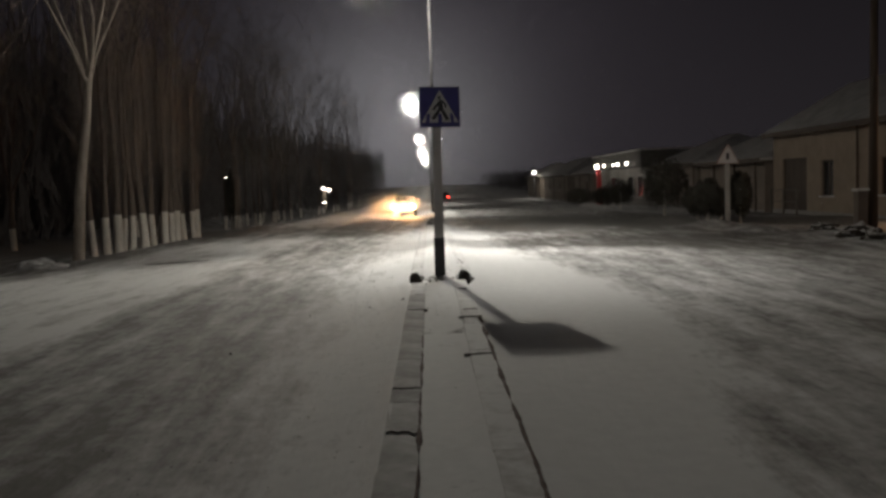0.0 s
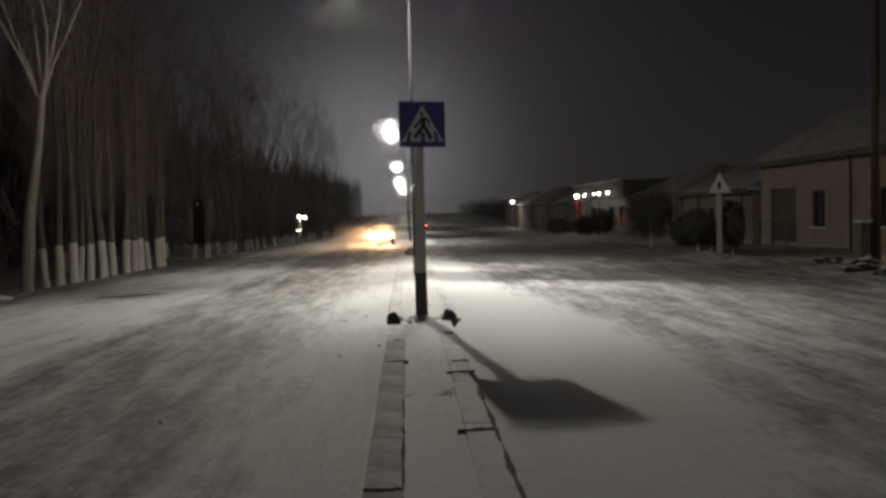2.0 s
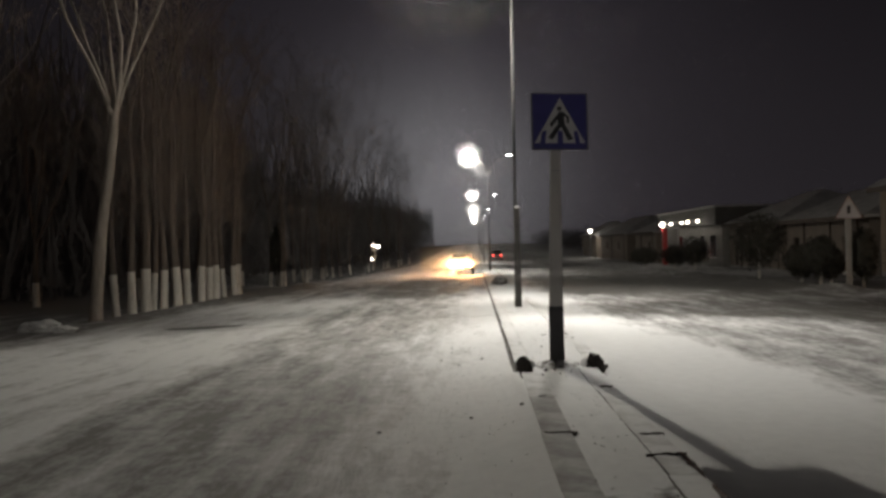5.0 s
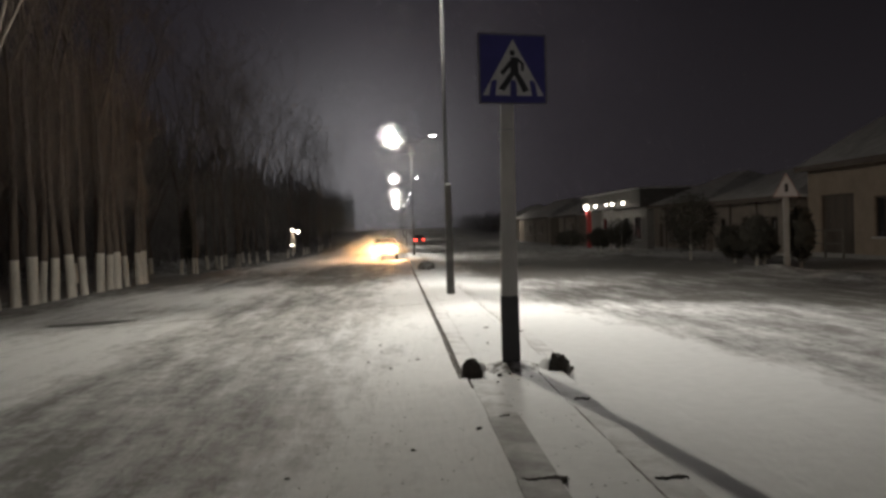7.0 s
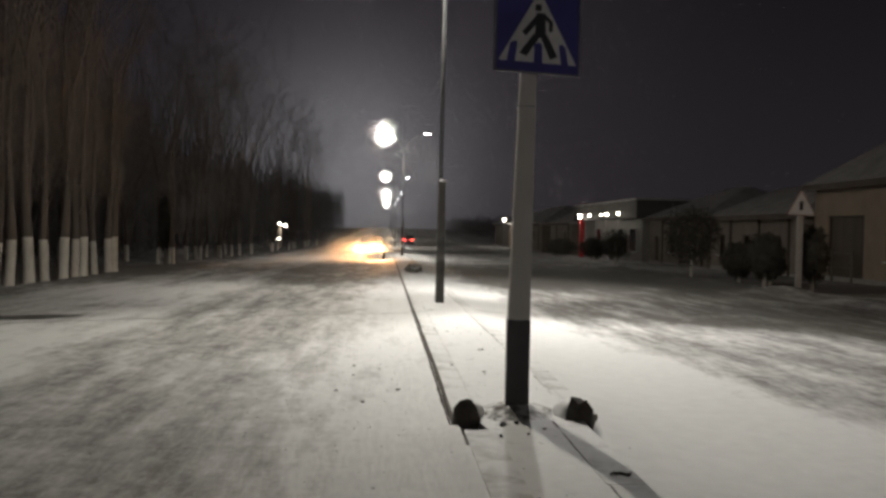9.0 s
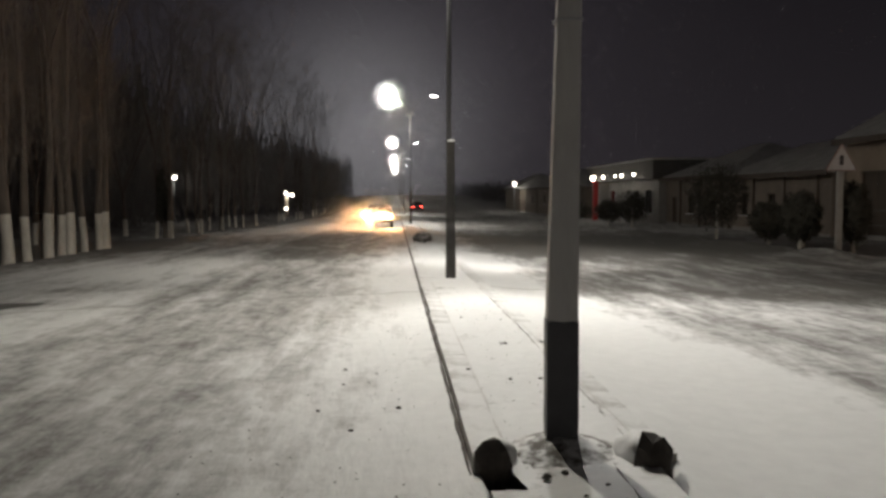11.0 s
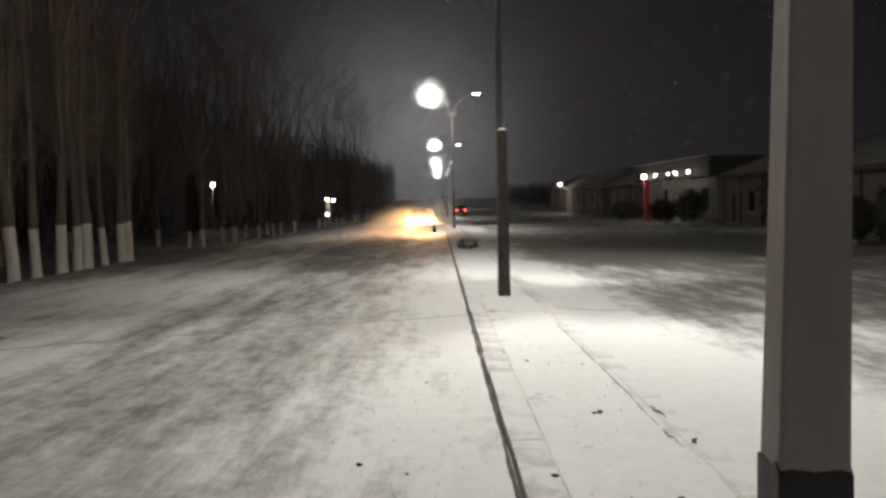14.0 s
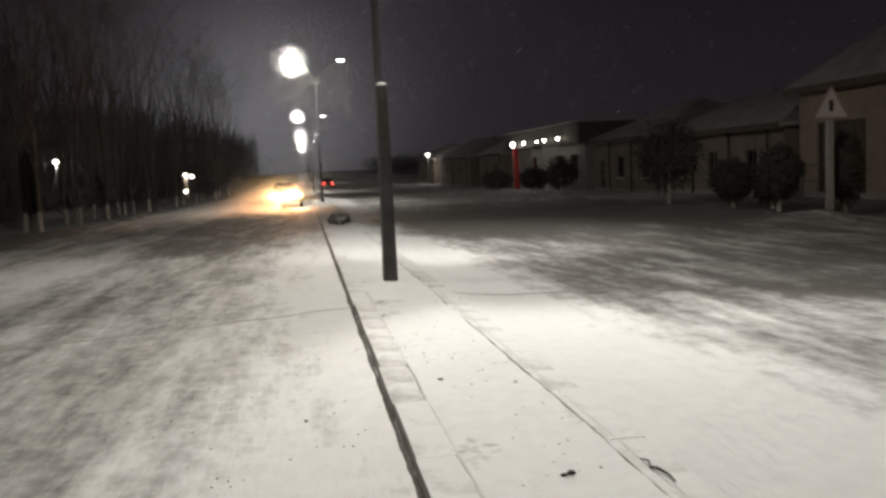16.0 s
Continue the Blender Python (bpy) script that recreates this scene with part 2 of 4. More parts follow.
M_CARDARK = plain("dark_car_paint", (0.016, 0.016, 0.018), (0.01, 0.01, 0.012), 5, 0.6, 0.0, 0)
M_TYRE = plain("rubber", (0.02, 0.02, 0.02), (0.012, 0.012, 0.012), 9, 0.9)
M_FLAKE, fn, fl, fb = mat("snowflakes")
f_dif, f_tra, f_mix = fn.new("ShaderNodeBsdfDiffuse"), fn.new("ShaderNodeBsdfTranslucent"), fn.new("ShaderNodeMixShader")
f_dif.inputs["Color"].default_value = f_tra.inputs["Color"].default_value = (0.85, 0.85, 0.88, 1)
fl.new(f_dif.outputs[0], f_mix.inputs[1])
fl.new(f_tra.outputs[0], f_mix.inputs[2])
fl.new(f_mix.outputs[0], fn["Material Output"].inputs["Surface"])


# ---- mesh helpers ----
def mesh_ob(name, bm, material, parent=None, label="", smooth=False):
    me = bpy.data.meshes.new(name)
    bm.to_mesh(me)
    bm.free()
    me.materials.append(material)
    if smooth:
        me.shade_smooth()
    ob = new(name, me)
    if parent:
        ob.parent = parent
    if label:
        tagged(ob, label)
    return ob


def part(name, bm, material, parent, label="", smooth=False):
    return mesh_ob(name, bm, material, parent, label, smooth)


def raw(name, verts, faces, material, parent=None, label="", smooth=True):
    me = bpy.data.meshes.new(name)
    me.from_pydata(verts, [], faces)
    me.materials.append(material)
    if smooth:
        me.shade_smooth()
    ob = new(name, me)
    if parent:
        ob.parent = parent
    if label:
        tagged(ob, label)
    return ob


def empty(name, x, y, z, rz=0, **tags):
    ob = new(name)
    ob.matrix_world = pose(x, y, z, 0, 0, rz)
    return tagged(ob, **tags)


def box(x0, x1, y0, y1, z0, z1, bevel=0.0, bm=None):
    bm = bm or bmesh.new()
    got = bmesh.ops.create_cube(bm, size=1, matrix=Matrix.LocRotScale(
        ((x0 + x1) / 2, (y0 + y1) / 2, (z0 + z1) / 2), None, (abs(x1 - x0), abs(y1 - y0), abs(z1 - z0))))
    if bevel:
        edges = list({e for v in got["verts"] for e in v.link_edges})
        bmesh.ops.bevel(bm, geom=edges, offset=bevel, segments=2, affect="EDGES", profile=0.6)
    return bm


def rod(p, q, r0, r1=None, sides=10, bm=None):
    bm = bm or bmesh.new()
    p, q = Vector(p), Vector(q)
    turn = (q - p).to_track_quat("Z", "Y").to_matrix().to_4x4()
    bmesh.ops.create_cone(bm, cap_ends=True, segments=sides, radius1=r0, radius2=r0 if r1 is None else r1,
                          depth=(q - p).length, matrix=Matrix.Translation((p + q) / 2) @ turn)
    return bm


def lump(rx, ry, rz, seed, rough=0.25, sub=2):
    bm = bmesh.new()
    bmesh.ops.create_icosphere(bm, subdivisions=sub, radius=1)
    for v in bm.verts:
        k = 1 + rough * noise.noise(v.co * 1.7 + Vector((seed, seed * 0.7, 0)))
        v.co = Vector((v.co.x * rx, v.co.y * ry, v.co.z * rz)) * k
    return bm


# ---- ground ----
def fall(x, y):
    """The street dips gently, climbs again far off, and falls towards its verges."""
    return -0.009 * min(max(0.0, y - 3), 100) + 0.012 * min(max(0.0, y - 118), 240) - (0.012 if x > 0 else 0.028) * min(max(0.0, abs(x) - 5), 10)


def kerb_lines(y):
    """Outer edges of the two kerbs: the strip narrows a little before the sign."""
    k = min(max((-0.25 - y) / 0.9, 0.0), 1.0)
    return -0.5 + 0.035 * k, 0.605 - 0.165 * k


def ground_z(x, y):
    z = fall(x, y)
    if abs(x) < 14:
        z += 0.012 * noise.noise(Vector((x * 0.9, y * 0.35, 1)))
    # ploughed ridge along the verge on either side
    for edge, h, w in ((-10.6, 0.12, 0.9), (11.2, 0.22, 1.2)):
        d = abs(x - edge) / w
        if d < 2:
            z += h * math.exp(-d * d * 1.6) * (0.55 + 0.9 * noise.noise(Vector((x * 0.8, y * 0.55, 7))))
    if abs(x) > 9:
        z += 0.06 * noise.noise(Vector((x * 0.35, y * 0.35, 3)))
    # drift banked against the kerbs
    (kl, kr), near = kerb_lines(y), min(max((-0.3 - y) * 3, 0), 1)
    left, right = 0.03 + 0.090 * near, 0.1 - 0.012 * near - 0.03 * min(max((-4.2 - y) * 2, 0), 1)
    for d, full in ((kl - x, left), (x - kr, right)):
        if -0.03 <= d < 0.9:
            z += full * (1 - max(d, 0) / 0.9) ** 2 * (0.85 + 0.13 * near + (0.4 - 0.3 * near) * noise.noise(Vector((0, y * 0.5, 5))))
    if kl + 0.06 < x < kr - 0.06:
        z -= 0.05
    return z


def steps(spec):
    out = []
    for a, b, d in spec:
        k = max(1, round((b - a) / d))
        out += [a + (b - a) * i / k for i in range(k)]
    return out + [spec[-1][1]]


gx = steps([(-700, -100, 60), (-100, -30, 6), (-30, -13, 1.0), (-13, -1.6, 0.22), (-1.6, -0.8, 0.1), (-0.8, 0.8, 0.04), (0.8, 1.6, 0.1), (1.6, 14, 0.22), (14, 30, 1), (30, 100, 6), (100, 700, 60)])
gy = steps([(-300, -60, 20), (-60, -18, 1.5), (-18, 32, 0.25), (32, 80, 0.8), (80, 200, 4), (200, 900, 50)])
gv = [(x, y, ground_z(x, y)) for y in gy for x in gx]
W = len(gx)
gf = [(j * W + i, j * W + i + 1, (j + 1) * W + i + 1, (j + 1) * W + i) for j in range(len(gy) - 1) for i in range(W - 1)]
ground = tagged(raw("ground", gv, gf, M_GROUND), "snow-covered street and verges with bare icy wheel lanes", "ground", kind="structure")

# raised strip between the carriageways
mv, mn = [], 15
my = steps([(-20, 20, 0.1), (20, 34, 0.4), (34, 240, 3)])
for y in my:
    near = min(max((-0.25 - y) / 0.9, 0.0), 1.0)
    a, b = -0.325 + 0.095 * near, 0.43 - 0.195 * near
    for i in range(mn):
        x = a + (b - a) * i / (mn - 1)
        z = 0.106 + fall(x, y) + 0.018 * noise.noise(Vector((x * 3, y * 1.3, 11))) + 0.012 * noise.noise(Vector((x * 9, y * 7, 2)))
        z += 0.010 * (1 - near) * noise.noise(Vector((x * 5, y * 16, 6)))      # wind ripples
        if i in (0, mn - 1):
            z += -0.012 * (1 - near) if i == 0 else 0.012 * (1 - near)
        mv.append((x, y, z))
mf = [(j * mn + i, j * mn + i + 1, (j + 1) * mn + i + 1, (j + 1) * mn + i) for j in range(len(my) - 1) for i in range(mn - 1)]
median = tagged(raw("median", mv, mf, M_BED), "narrow raised median strip under blown snow", "median", kind="structure")


# ---- street lamps ----
def street_lamp(y, rise=1.21, top=8.75, reach=1.60, left=-1.42):
    base = fall(0, y) + 0.1
    post = empty("street_lamp", 0.08, y, base, 0, label="tall twin-arm street lamp on a concrete stub, lit", category="street lamp", group="street lamps along the median")
    h = top - base
    bm = bmesh.new()
    bmesh.ops.create_cone(bm, cap_ends=True, segments=4, radius1=0.122, radius2=0.095, depth=2.62, matrix=Matrix.Translation((0, 0, 1.15)) @ Matrix.Rotation(radians(49), 4, "Z"))
    bmesh.ops.bevel(bm, geom=bm.edges[:], offset=0.012, segments=2, affect="EDGES")
    part("stub", bm, M_DARKCONC, post, "thick dark concrete stub")
    cap = part("snow_cap", lump(0.07, 0.07, 0.03, y, 0.2), M_SNOW, post)
    cap.location = (0.01, 0, 2.47)
    part("pole", rod((-0.03, 0.06, 1.2), (0.0, 0.05, h - rise + 0.1), 0.048, 0.04, 12), M_OLDSTEEL, post, "slim dull steel pole", True)
    part("crossarm", box(-0.28, 0.28, 0.02, 0.08, h - rise - 0.03, h - rise + 0.03, 0.008), M_STEEL, post)
    for x in (-0.23, 0.23):
        part("insulator", rod((x, 0.05, h - rise + 0.03), (x, 0.05, h - rise + 0.16), 0.035, 0.022, 10), M_WHITE, post, "white porcelain insulator", True)
    for s, lx, dz in ((-1, left, 0.0), (1, reach, 0.06)):
        x_end = lx
        bm = rod((0.0, 0.05, h - rise + 0.1), (0.55 * s, 0.05, h - 0.3), 0.024, 0.022, 8)
        rod((0.55 * s, 0.05, h - 0.3), (x_end - 0.25 * s, 0.05, h + dz + 0.06), 0.022, 0.02, 8, bm)
        part("arm", bm, M_OLDSTEEL, post, "", True)
        head = part("lamp_head", box(min(x_end - 0.34, x_end + 0.34), max(x_end - 0.34, x_end + 0.34), -0.1, 0.2, h + dz + 0.02, h + dz + 0.13, 0.04), M_OLDSTEEL, post)
        part("lamp_glass", lump(0.26, 0.12, 0.09 if s < 0 else 0.04, 1, 0.02), M_LAMP if s < 0 else M_LED, head, "glowing lamp glass", True)
        head.children[0].location = (x_end, 0.05, h + dz + 0.01)
    return post


def lamp_top(y):
    return 9.25 if 0 < y < 20 else 8.2 if y < 120 else 8.8 + fall(0, y)


for y in POST_Y:
    top, near = lamp_top(y), 0 < y < 20
    xl, xr = (-1.70, 1.50) if near else (-1.34, 1.68)
    street_lamp(y, 1.49 if near else 1.21, top, xr - 0.08, xl - 0.08)
    light_at(xl, y + 0.05, top - 0.16, LAMP_L, tilt=-8, narrow=0.24 if y < 150 else 0.8)
    for swing in (-52, 52):      # the two wings of the luminaire
        light_at(xl, y + 0.05, top - 0.16, LAMP_WING, tilt=-11, narrow=0.95, swing=swing)
    light_at(xl, y - 0.32, top - 0.02, LAMP_BARE)
    if y < 120:      # flat panel with a sharp cut-off
        watts = LAMP_R if near else LAMP_R * 0.3
        light_at(xr, y + 0.05, top - 0.08, watts * 0.34, 0.06, (1.0, 0.96, 0.9), tilt=-4, cone=(radians(76), 1.0))
        for swing in (-36, 36):
            light_at(xr, y + 0.05, top - 0.08, watts, 0.06, (1.0, 0.96, 0.9), tilt=-4, swing=swing, cone=(radians(52), 0.65))


# ---- crossing sign on its post ----
def crossing_sign():
    s = empty("crossing_sign", 0.024, 0, 0.1, 0, label="blue square pedestrian crossing sign on a black-footed square post", category="road sign")
    up = Matrix.Rotation(radians(-4), 4, "Z")
    bm = box(-0.086, 0.086, -0.084, 0.084, 0.66, 2.66, 0.012)
    bm.transform(up)
    for v in bm.verts:
        k = (v.co.z - 0.66) / 2.0
        v.co.x, v.co.y = v.co.x * (1 - 0.27 * k) + 0.006 + 0.034 * k, v.co.y * (1 - 0.27 * k)
    part("post", bm, M_POST, s, "weathered pale square post")
    bm = bmesh.new()
    ring = []
    for j in range(9):      # ragged upper edge of the paint
        for i in range(24):
            side, f = divmod(i, 6)
            u = -1 + 2 * f / 6
            x, y = ((u, -1), (1, u), (-u, 1), (-1, -u))[side]
            z = -0.15 + 0.862 * j / 8 + (0.03 * noise.noise(Vector((x * 2.3, y * 2.3, 5))) if j == 8 else 0)
            w = 0.0885 + 0.002 * noise.noise(Vector((x * 2, y * 2, z * 9)))
            ring.append(bm.verts.new((x * w + 0.006, y * (w - 0.002), z)))
    for j in range(8):
        for i in range(24):
            k = (i + 1) % 24
            bm.faces.new((ring[j * 24 + i], ring[j * 24 + k], ring[j * 24 + 24 + k], ring[j * 24 + 24 + i]))
    bm.faces.new(ring[-24:])
    bm.transform(up)
    part("post_foot", bm, M_BLACK, s, "black-painted post foot")
    part("pipe", rod((0.035, 0, 2.6), (0.035, 0, 3.3), 0.04), M_STEEL, s, "", True)
    part("wire_tie", box(-0.04, 0.105, -0.073, 0.073, 2.37, 2.385), M_STEEL, s)
    turn = Matrix.Translation((0.090, -0.115, 2.968)) @ Matrix.Diagonal((1.03, 1, 0.99, 1)) @ Matrix.Rotation(radians(15), 4, "Z")
    bm = box(-0.345, 0.345, -0.006, 0.006, -0.345, 0.345, 0.004)
    bm.transform(turn)
    panel = part("sign_panel", bm, M_BLUE, s, "blue sign panel")
    for a in ((-0.352, 0.352, 0.336, 0.352), (-0.352, 0.352, -0.352, -0.336), (-0.352, -0.336, -0.334, 0.334), (0.336, 0.352, -0.334, 0.334)):
        bm = box(a[0], a[1], -0.016, 0.012, a[2], a[3], 0.003)
        bm.transform(turn)
        part("sign_rim", bm, M_RIM, panel)

    def flat(name, pts, y, m):
        bm = bmesh.new()
        f = bm.faces.new([bm.verts.new((x, y, z)) for x, z in pts])
        got = bmesh.ops.extrude_face_region(bm, geom=[f])
        for v in got["geom"]:
            if isinstance(v, bmesh.types.BMVert):
                v.co.y += 0.003
        bmesh.ops.recalc_face_normals(bm, faces=bm.faces[:])
        bm.transform(turn)
        part(name, bm, m, panel)
    flat("white_triangle", [(-0.318, -0.265), (0.318, -0.265), (0.005, 0.295)], -0.011, M_WHITE)
    # dark crossing stripes along the foot of the triangle, and plain bars for the pictogram
    for x0, x1, h in ((-0.255, -0.19, 0.15), (-0.035, 0.035, 0.15), (0.19, 0.25, 0.15)):
        flat("stripe", [(x0, -0.272), (x1, -0.272), (x1 - 0.10 * x1, -0.28 + h), (x1 - 0.16 * x1 - 0.012, -0.262 + h), (x0 - 0.16 * x0 + 0.012, -0.262 + h), (x0 - 0.10 * x0, -0.28 + h)], -0.015, M_BLUE)
    for pts in ([(-0.03, -0.05), (0.06, -0.05), (0.05, 0.12), (-0.02, 0.12)],
                [(-0.03, 0.135), (0.02, 0.135), (0.02, 0.185), (-0.03, 0.185)],
                [(-0.155, -0.20), (-0.095, -0.22), (0.025, -0.045), (-0.04, -0.045)],
                [(0.10, -0.235), (0.16, -0.21), (0.068, -0.045), (0.005, -0.045)],
                [(-0.135, -0.035), (-0.105, -0.065), (-0.02, 0.03), (-0.02, 0.10)],
                [(0.085, -0.02), (0.115, -0.02), (0.115, 0.06), (0.05, 0.115), (0.05, 0.075), (0.085, 0.045)]):
        flat("pictogram_bar", pts, -0.0152, M_INK)
    return s


crossing_sign()

def kerb_chunk(x, y, w, d, h, rz, seed):
    """A broken kerb end: a rough faceted stone, drifted over on its far side."""
    bm = lump(w, d, h, seed, 0.45, 2)
    for v in bm.verts:
        if v.co.z > h * 0.85:
            v.co.z = h * 0.85 + (v.co.z - h * 0.85) * 0.3
        if v.co.y < -d * 0.6:
            v.co.y = -d * 0.6 + (v.co.y + d * 0.6) * 0.25
        v.co += Vector((noise.noise(v.co * 16 + Vector((seed, 0, 0))), noise.noise(v.co * 16 + Vector((0, seed, 0))), noise.noise(v.co * 16 + Vector((0, 0, seed))))) * 0.022
    e = empty("kerb_fragment", x, y, 0.1, rz, label="dark broken kerb fragment poking out of the snow", category="rubble", group="kerb fragments by the sign")
    part("stone", bm, M_DIRT, e)
    tail = part("snow_drift", lump(w * 1.15, d * 2.0, h * 0.6, seed + 2, 0.3, 3), M_SNOW, e, "drift in the stone's lee", True)
    tail.location = (0, d * 1.75, 0)


kerb_chunk(-0.41, -0.40, 0.09, 0.09, 0.175, -14, 3)
kerb_chunk(0.44, -0.46, 0.10, 0.10, 0.2, 12, 11)

M_HEAP = snow_cover("soil_with_snow", (0.10, 0.085, 0.075), 0.45, 0.7, 3.0)

# ---- kerb stones, each on its own ----
random.seed(5)


def kerb_mesh(name, length, width, material):
    bm = box(-width / 2, width / 2, -length / 2 + 0.0006, length / 2 - 0.0006, -0.16, 0.0, 0.002)
    me = bpy.data.meshes.new(name)
    bm.to_mesh(me)
    bm.free()
    me.materials.append(material)
    return me


K_FAR, K_LONG = kerb_mesh("kerb_stone", 1.0, 0.19, M_KERB), kerb_mesh("kerb_stone", 6.0, 0.19, M_KERB)
K_LEFT, K_RIGHT = kerb_mesh("kerb_stone", 1.6, 0.235, M_KERB_BARE), kerb_mesh("kerb_stone", 1.6, 0.205, M_KERB_THIN)
K_WHITE = kerb_mesh("kerb_stone", 1.6, 0.225, M_KERB)
for side in (-1, 1):
    kerb = empty("kerb", 0, 0, 0, 0, label="row of worn concrete kerb stones dusted with snow", category="kerb", group="median kerbs", kind="structure")
    x = -0.405 if side < 0 else 0.51
    for k in range(34):
        ob = new("kerb_stone", K_FAR)
        ob.parent = kerb
        y = k + 0.2
        ob.matrix_local = pose(x + random.uniform(-0.008, 0.008), y, 0.122 + fall(0, y) + random.uniform(-1, 1) * 0.0015, random.uniform(-0.08, 0.08) - 0.5 * (y > 3), random.uniform(-0.25, 0.25), random.uniform(-0.3, 0.3))
    for k in range(34):
        y = 36.7 + 6 * k
        ob = new("kerb_stone", K_LONG)
        ob.parent = kerb
        ob.matrix_local = pose(x, y, 0.125 + fall(0, y), -0.5 if y < 100 else 0, 0, 0)
    for k in range(12):
        y = -1.63 - 1.601 * k if side < 0 else -1.3 - 1.601 * k
        white = k == 0 or (side > 0 and k > 2)
        ob = new("kerb_stone", K_WHITE if white else K_LEFT if side < 0 else K_RIGHT)
        ob.parent = kerb
        ob.matrix_local = pose((-0.348 if side < 0 else 0.335) + random.uniform(-0.006, 0.006), y, 0.120 + random.uniform(-1, 1) * 0.004, random.uniform(-0.1, 0.1), random.uniform(-0.25, 0.25), random.uniform(-0.3, 0.3))

# bare soil in the seams between strip and kerb stones, plus one line of painted shade
M_SEAM = plain("red_brown_soil", (0.11, 0.065, 0.052), (0.05, 0.03, 0.026), 20, 0.9, 0, 0.6)


def seam(name, x0, y0, y1, wide, gap, seed, material=M_SEAM, low=0.0):
    vv, ff = [], []
    k = int((y1 - y0) / 0.04)
    for i in range(k + 1):
        y = y0 + (y1 - y0) * i / k
        w = wide * (0.55 + 1.1 * noise.noise(Vector((seed, y * 2.3, 0))) + 0.5 * noise.noise(Vector((seed, y * 9, 3))) - gap)
        w = max(w, 0.0)
        x = x0 + 0.012 * noise.noise(Vector((seed, y * 1.4, 9)))
        z = (0.134 if y < -0.3 else 0.131 if x0 < 0 else 0.142) + fall(0, y) - low
        vv += [(x - w, y, z - 0.03), (x - w * 0.5, y, z), (x + w * 0.5, y, z), (x + w, y, z - 0.03)]
        if i:
            o = len(vv) - 8
            if w > 0.002:
                ff += [(o + q, o + q + 1, o + q + 5, o + q + 4) for q in range(3)]
    ob = raw(name, vv, ff, material)
    return tagged(ob, "thin line of bare soil and painted gap shade beside the kerb stones", "soil", "soil seams", "structure")


seam("soil_seam", 0.437, -20, -4.75, 0.030, -0.05, 2.0)
seam("soil_seam", -0.234, -20, -6.0, 0.020, 0.1, 8.0)
M_GAP_SHADE = plain("dark_gap_shade", (0.12, 0.105, 0.095), (0.06, 0.052, 0.047), 18, 0.9, 0, 0.6)
M_LANE_LINE = plain("thin_grey_line", (0.42, 0.40, 0.39), (0.26, 0.25, 0.24), 9, 0.9, 0, 0.4)
M_THIN = plain("thin_snow_over_soil", (0.64, 0.63, 0.62), (0.48, 0.47, 0.46), 14, 0.9, 0, 0.4)
# dark strip painting the shade in the gap along the left kerb
seam("soil_seam", -0.512, -0.5, 44.0, 0.014, -0.35, 17.0, M_GAP_SHADE, 0.080)
seam("soil_seam", -0.297, -0.2, 9.8, 0.012, -0.2, 11.0, M_THIN, 0.012)
seam("soil_seam", 0.462, -0.3, 9.2, 0.008, -0.3, 14.0, M_THIN, 0.014)



def joint_crumb(x0, x1, y, wide, seed):
    """Dark soil broken out of a kerb joint, wide at one end."""
    vv, ff, k = [], [], 14
    for i in range(k + 1):
        f = i / k
        x = x0 + (x1 - x0) * f
        w = wide * (0.12 + 0.88 * f ** 1.6) * max(0.15, 0.75 + 1.5 * noise.noise(Vector((seed, f * 6, 0)))) * min(1, 5 * (1 - f) + 0.15)
        yc = y + 0.05 * noise.noise(Vector((seed, f * 3, 4))) + 0.025 * noise.noise(Vector((seed, f * 11, 6)))
        z = 0.129 + 0.006 * noise.noise(Vector((seed, f * 7, 8)))
        vv += [(x, yc - w, z - 0.03), (x, yc - w * 0.5, z), (x, yc + w * 0.5, z + 0.004), (x, yc + w, z - 0.03)]
        if i:
            o = len(vv) - 8
            ff += [(o + q, o + 4 + q, o + 5 + q, o + 1 + q) for q in range(3)]
    tagged(raw("joint_crumb", vv, ff, M_DIRT), "dark soil broken out of a kerb joint", "soil", "soil in the kerb joints", "structure")


for k, (x0, x1, y, wide) in enumerate(((0.16, 0.46, -7.12, 0.075), (0.27, 0.45, -4.14, 0.06), (0.19, 0.47, -4.78, 0.05), (-0.44, -0.19, -4.05, 0.03), (-0.30, -0.38, -2.43, 0.03),
                                       (0.28, 0.41, -1.93, 0.02), (-0.46, -0.24, -8.43, 0.014), (-0.45, -0.23, -9.67, 0.010))):
    joint_crumb(x0, x1, y, wide, 3.3 + 5.1 * k)

heap = mesh_ob("soil_heap", lump(0.34, 1.8, 0.27, 4.4, 0.5, 4), M_HEAP)
heap.location = (0.05, 27.0, -0.12)
tagged(heap, "low dark heap of frozen soil on the median", "soil heap")


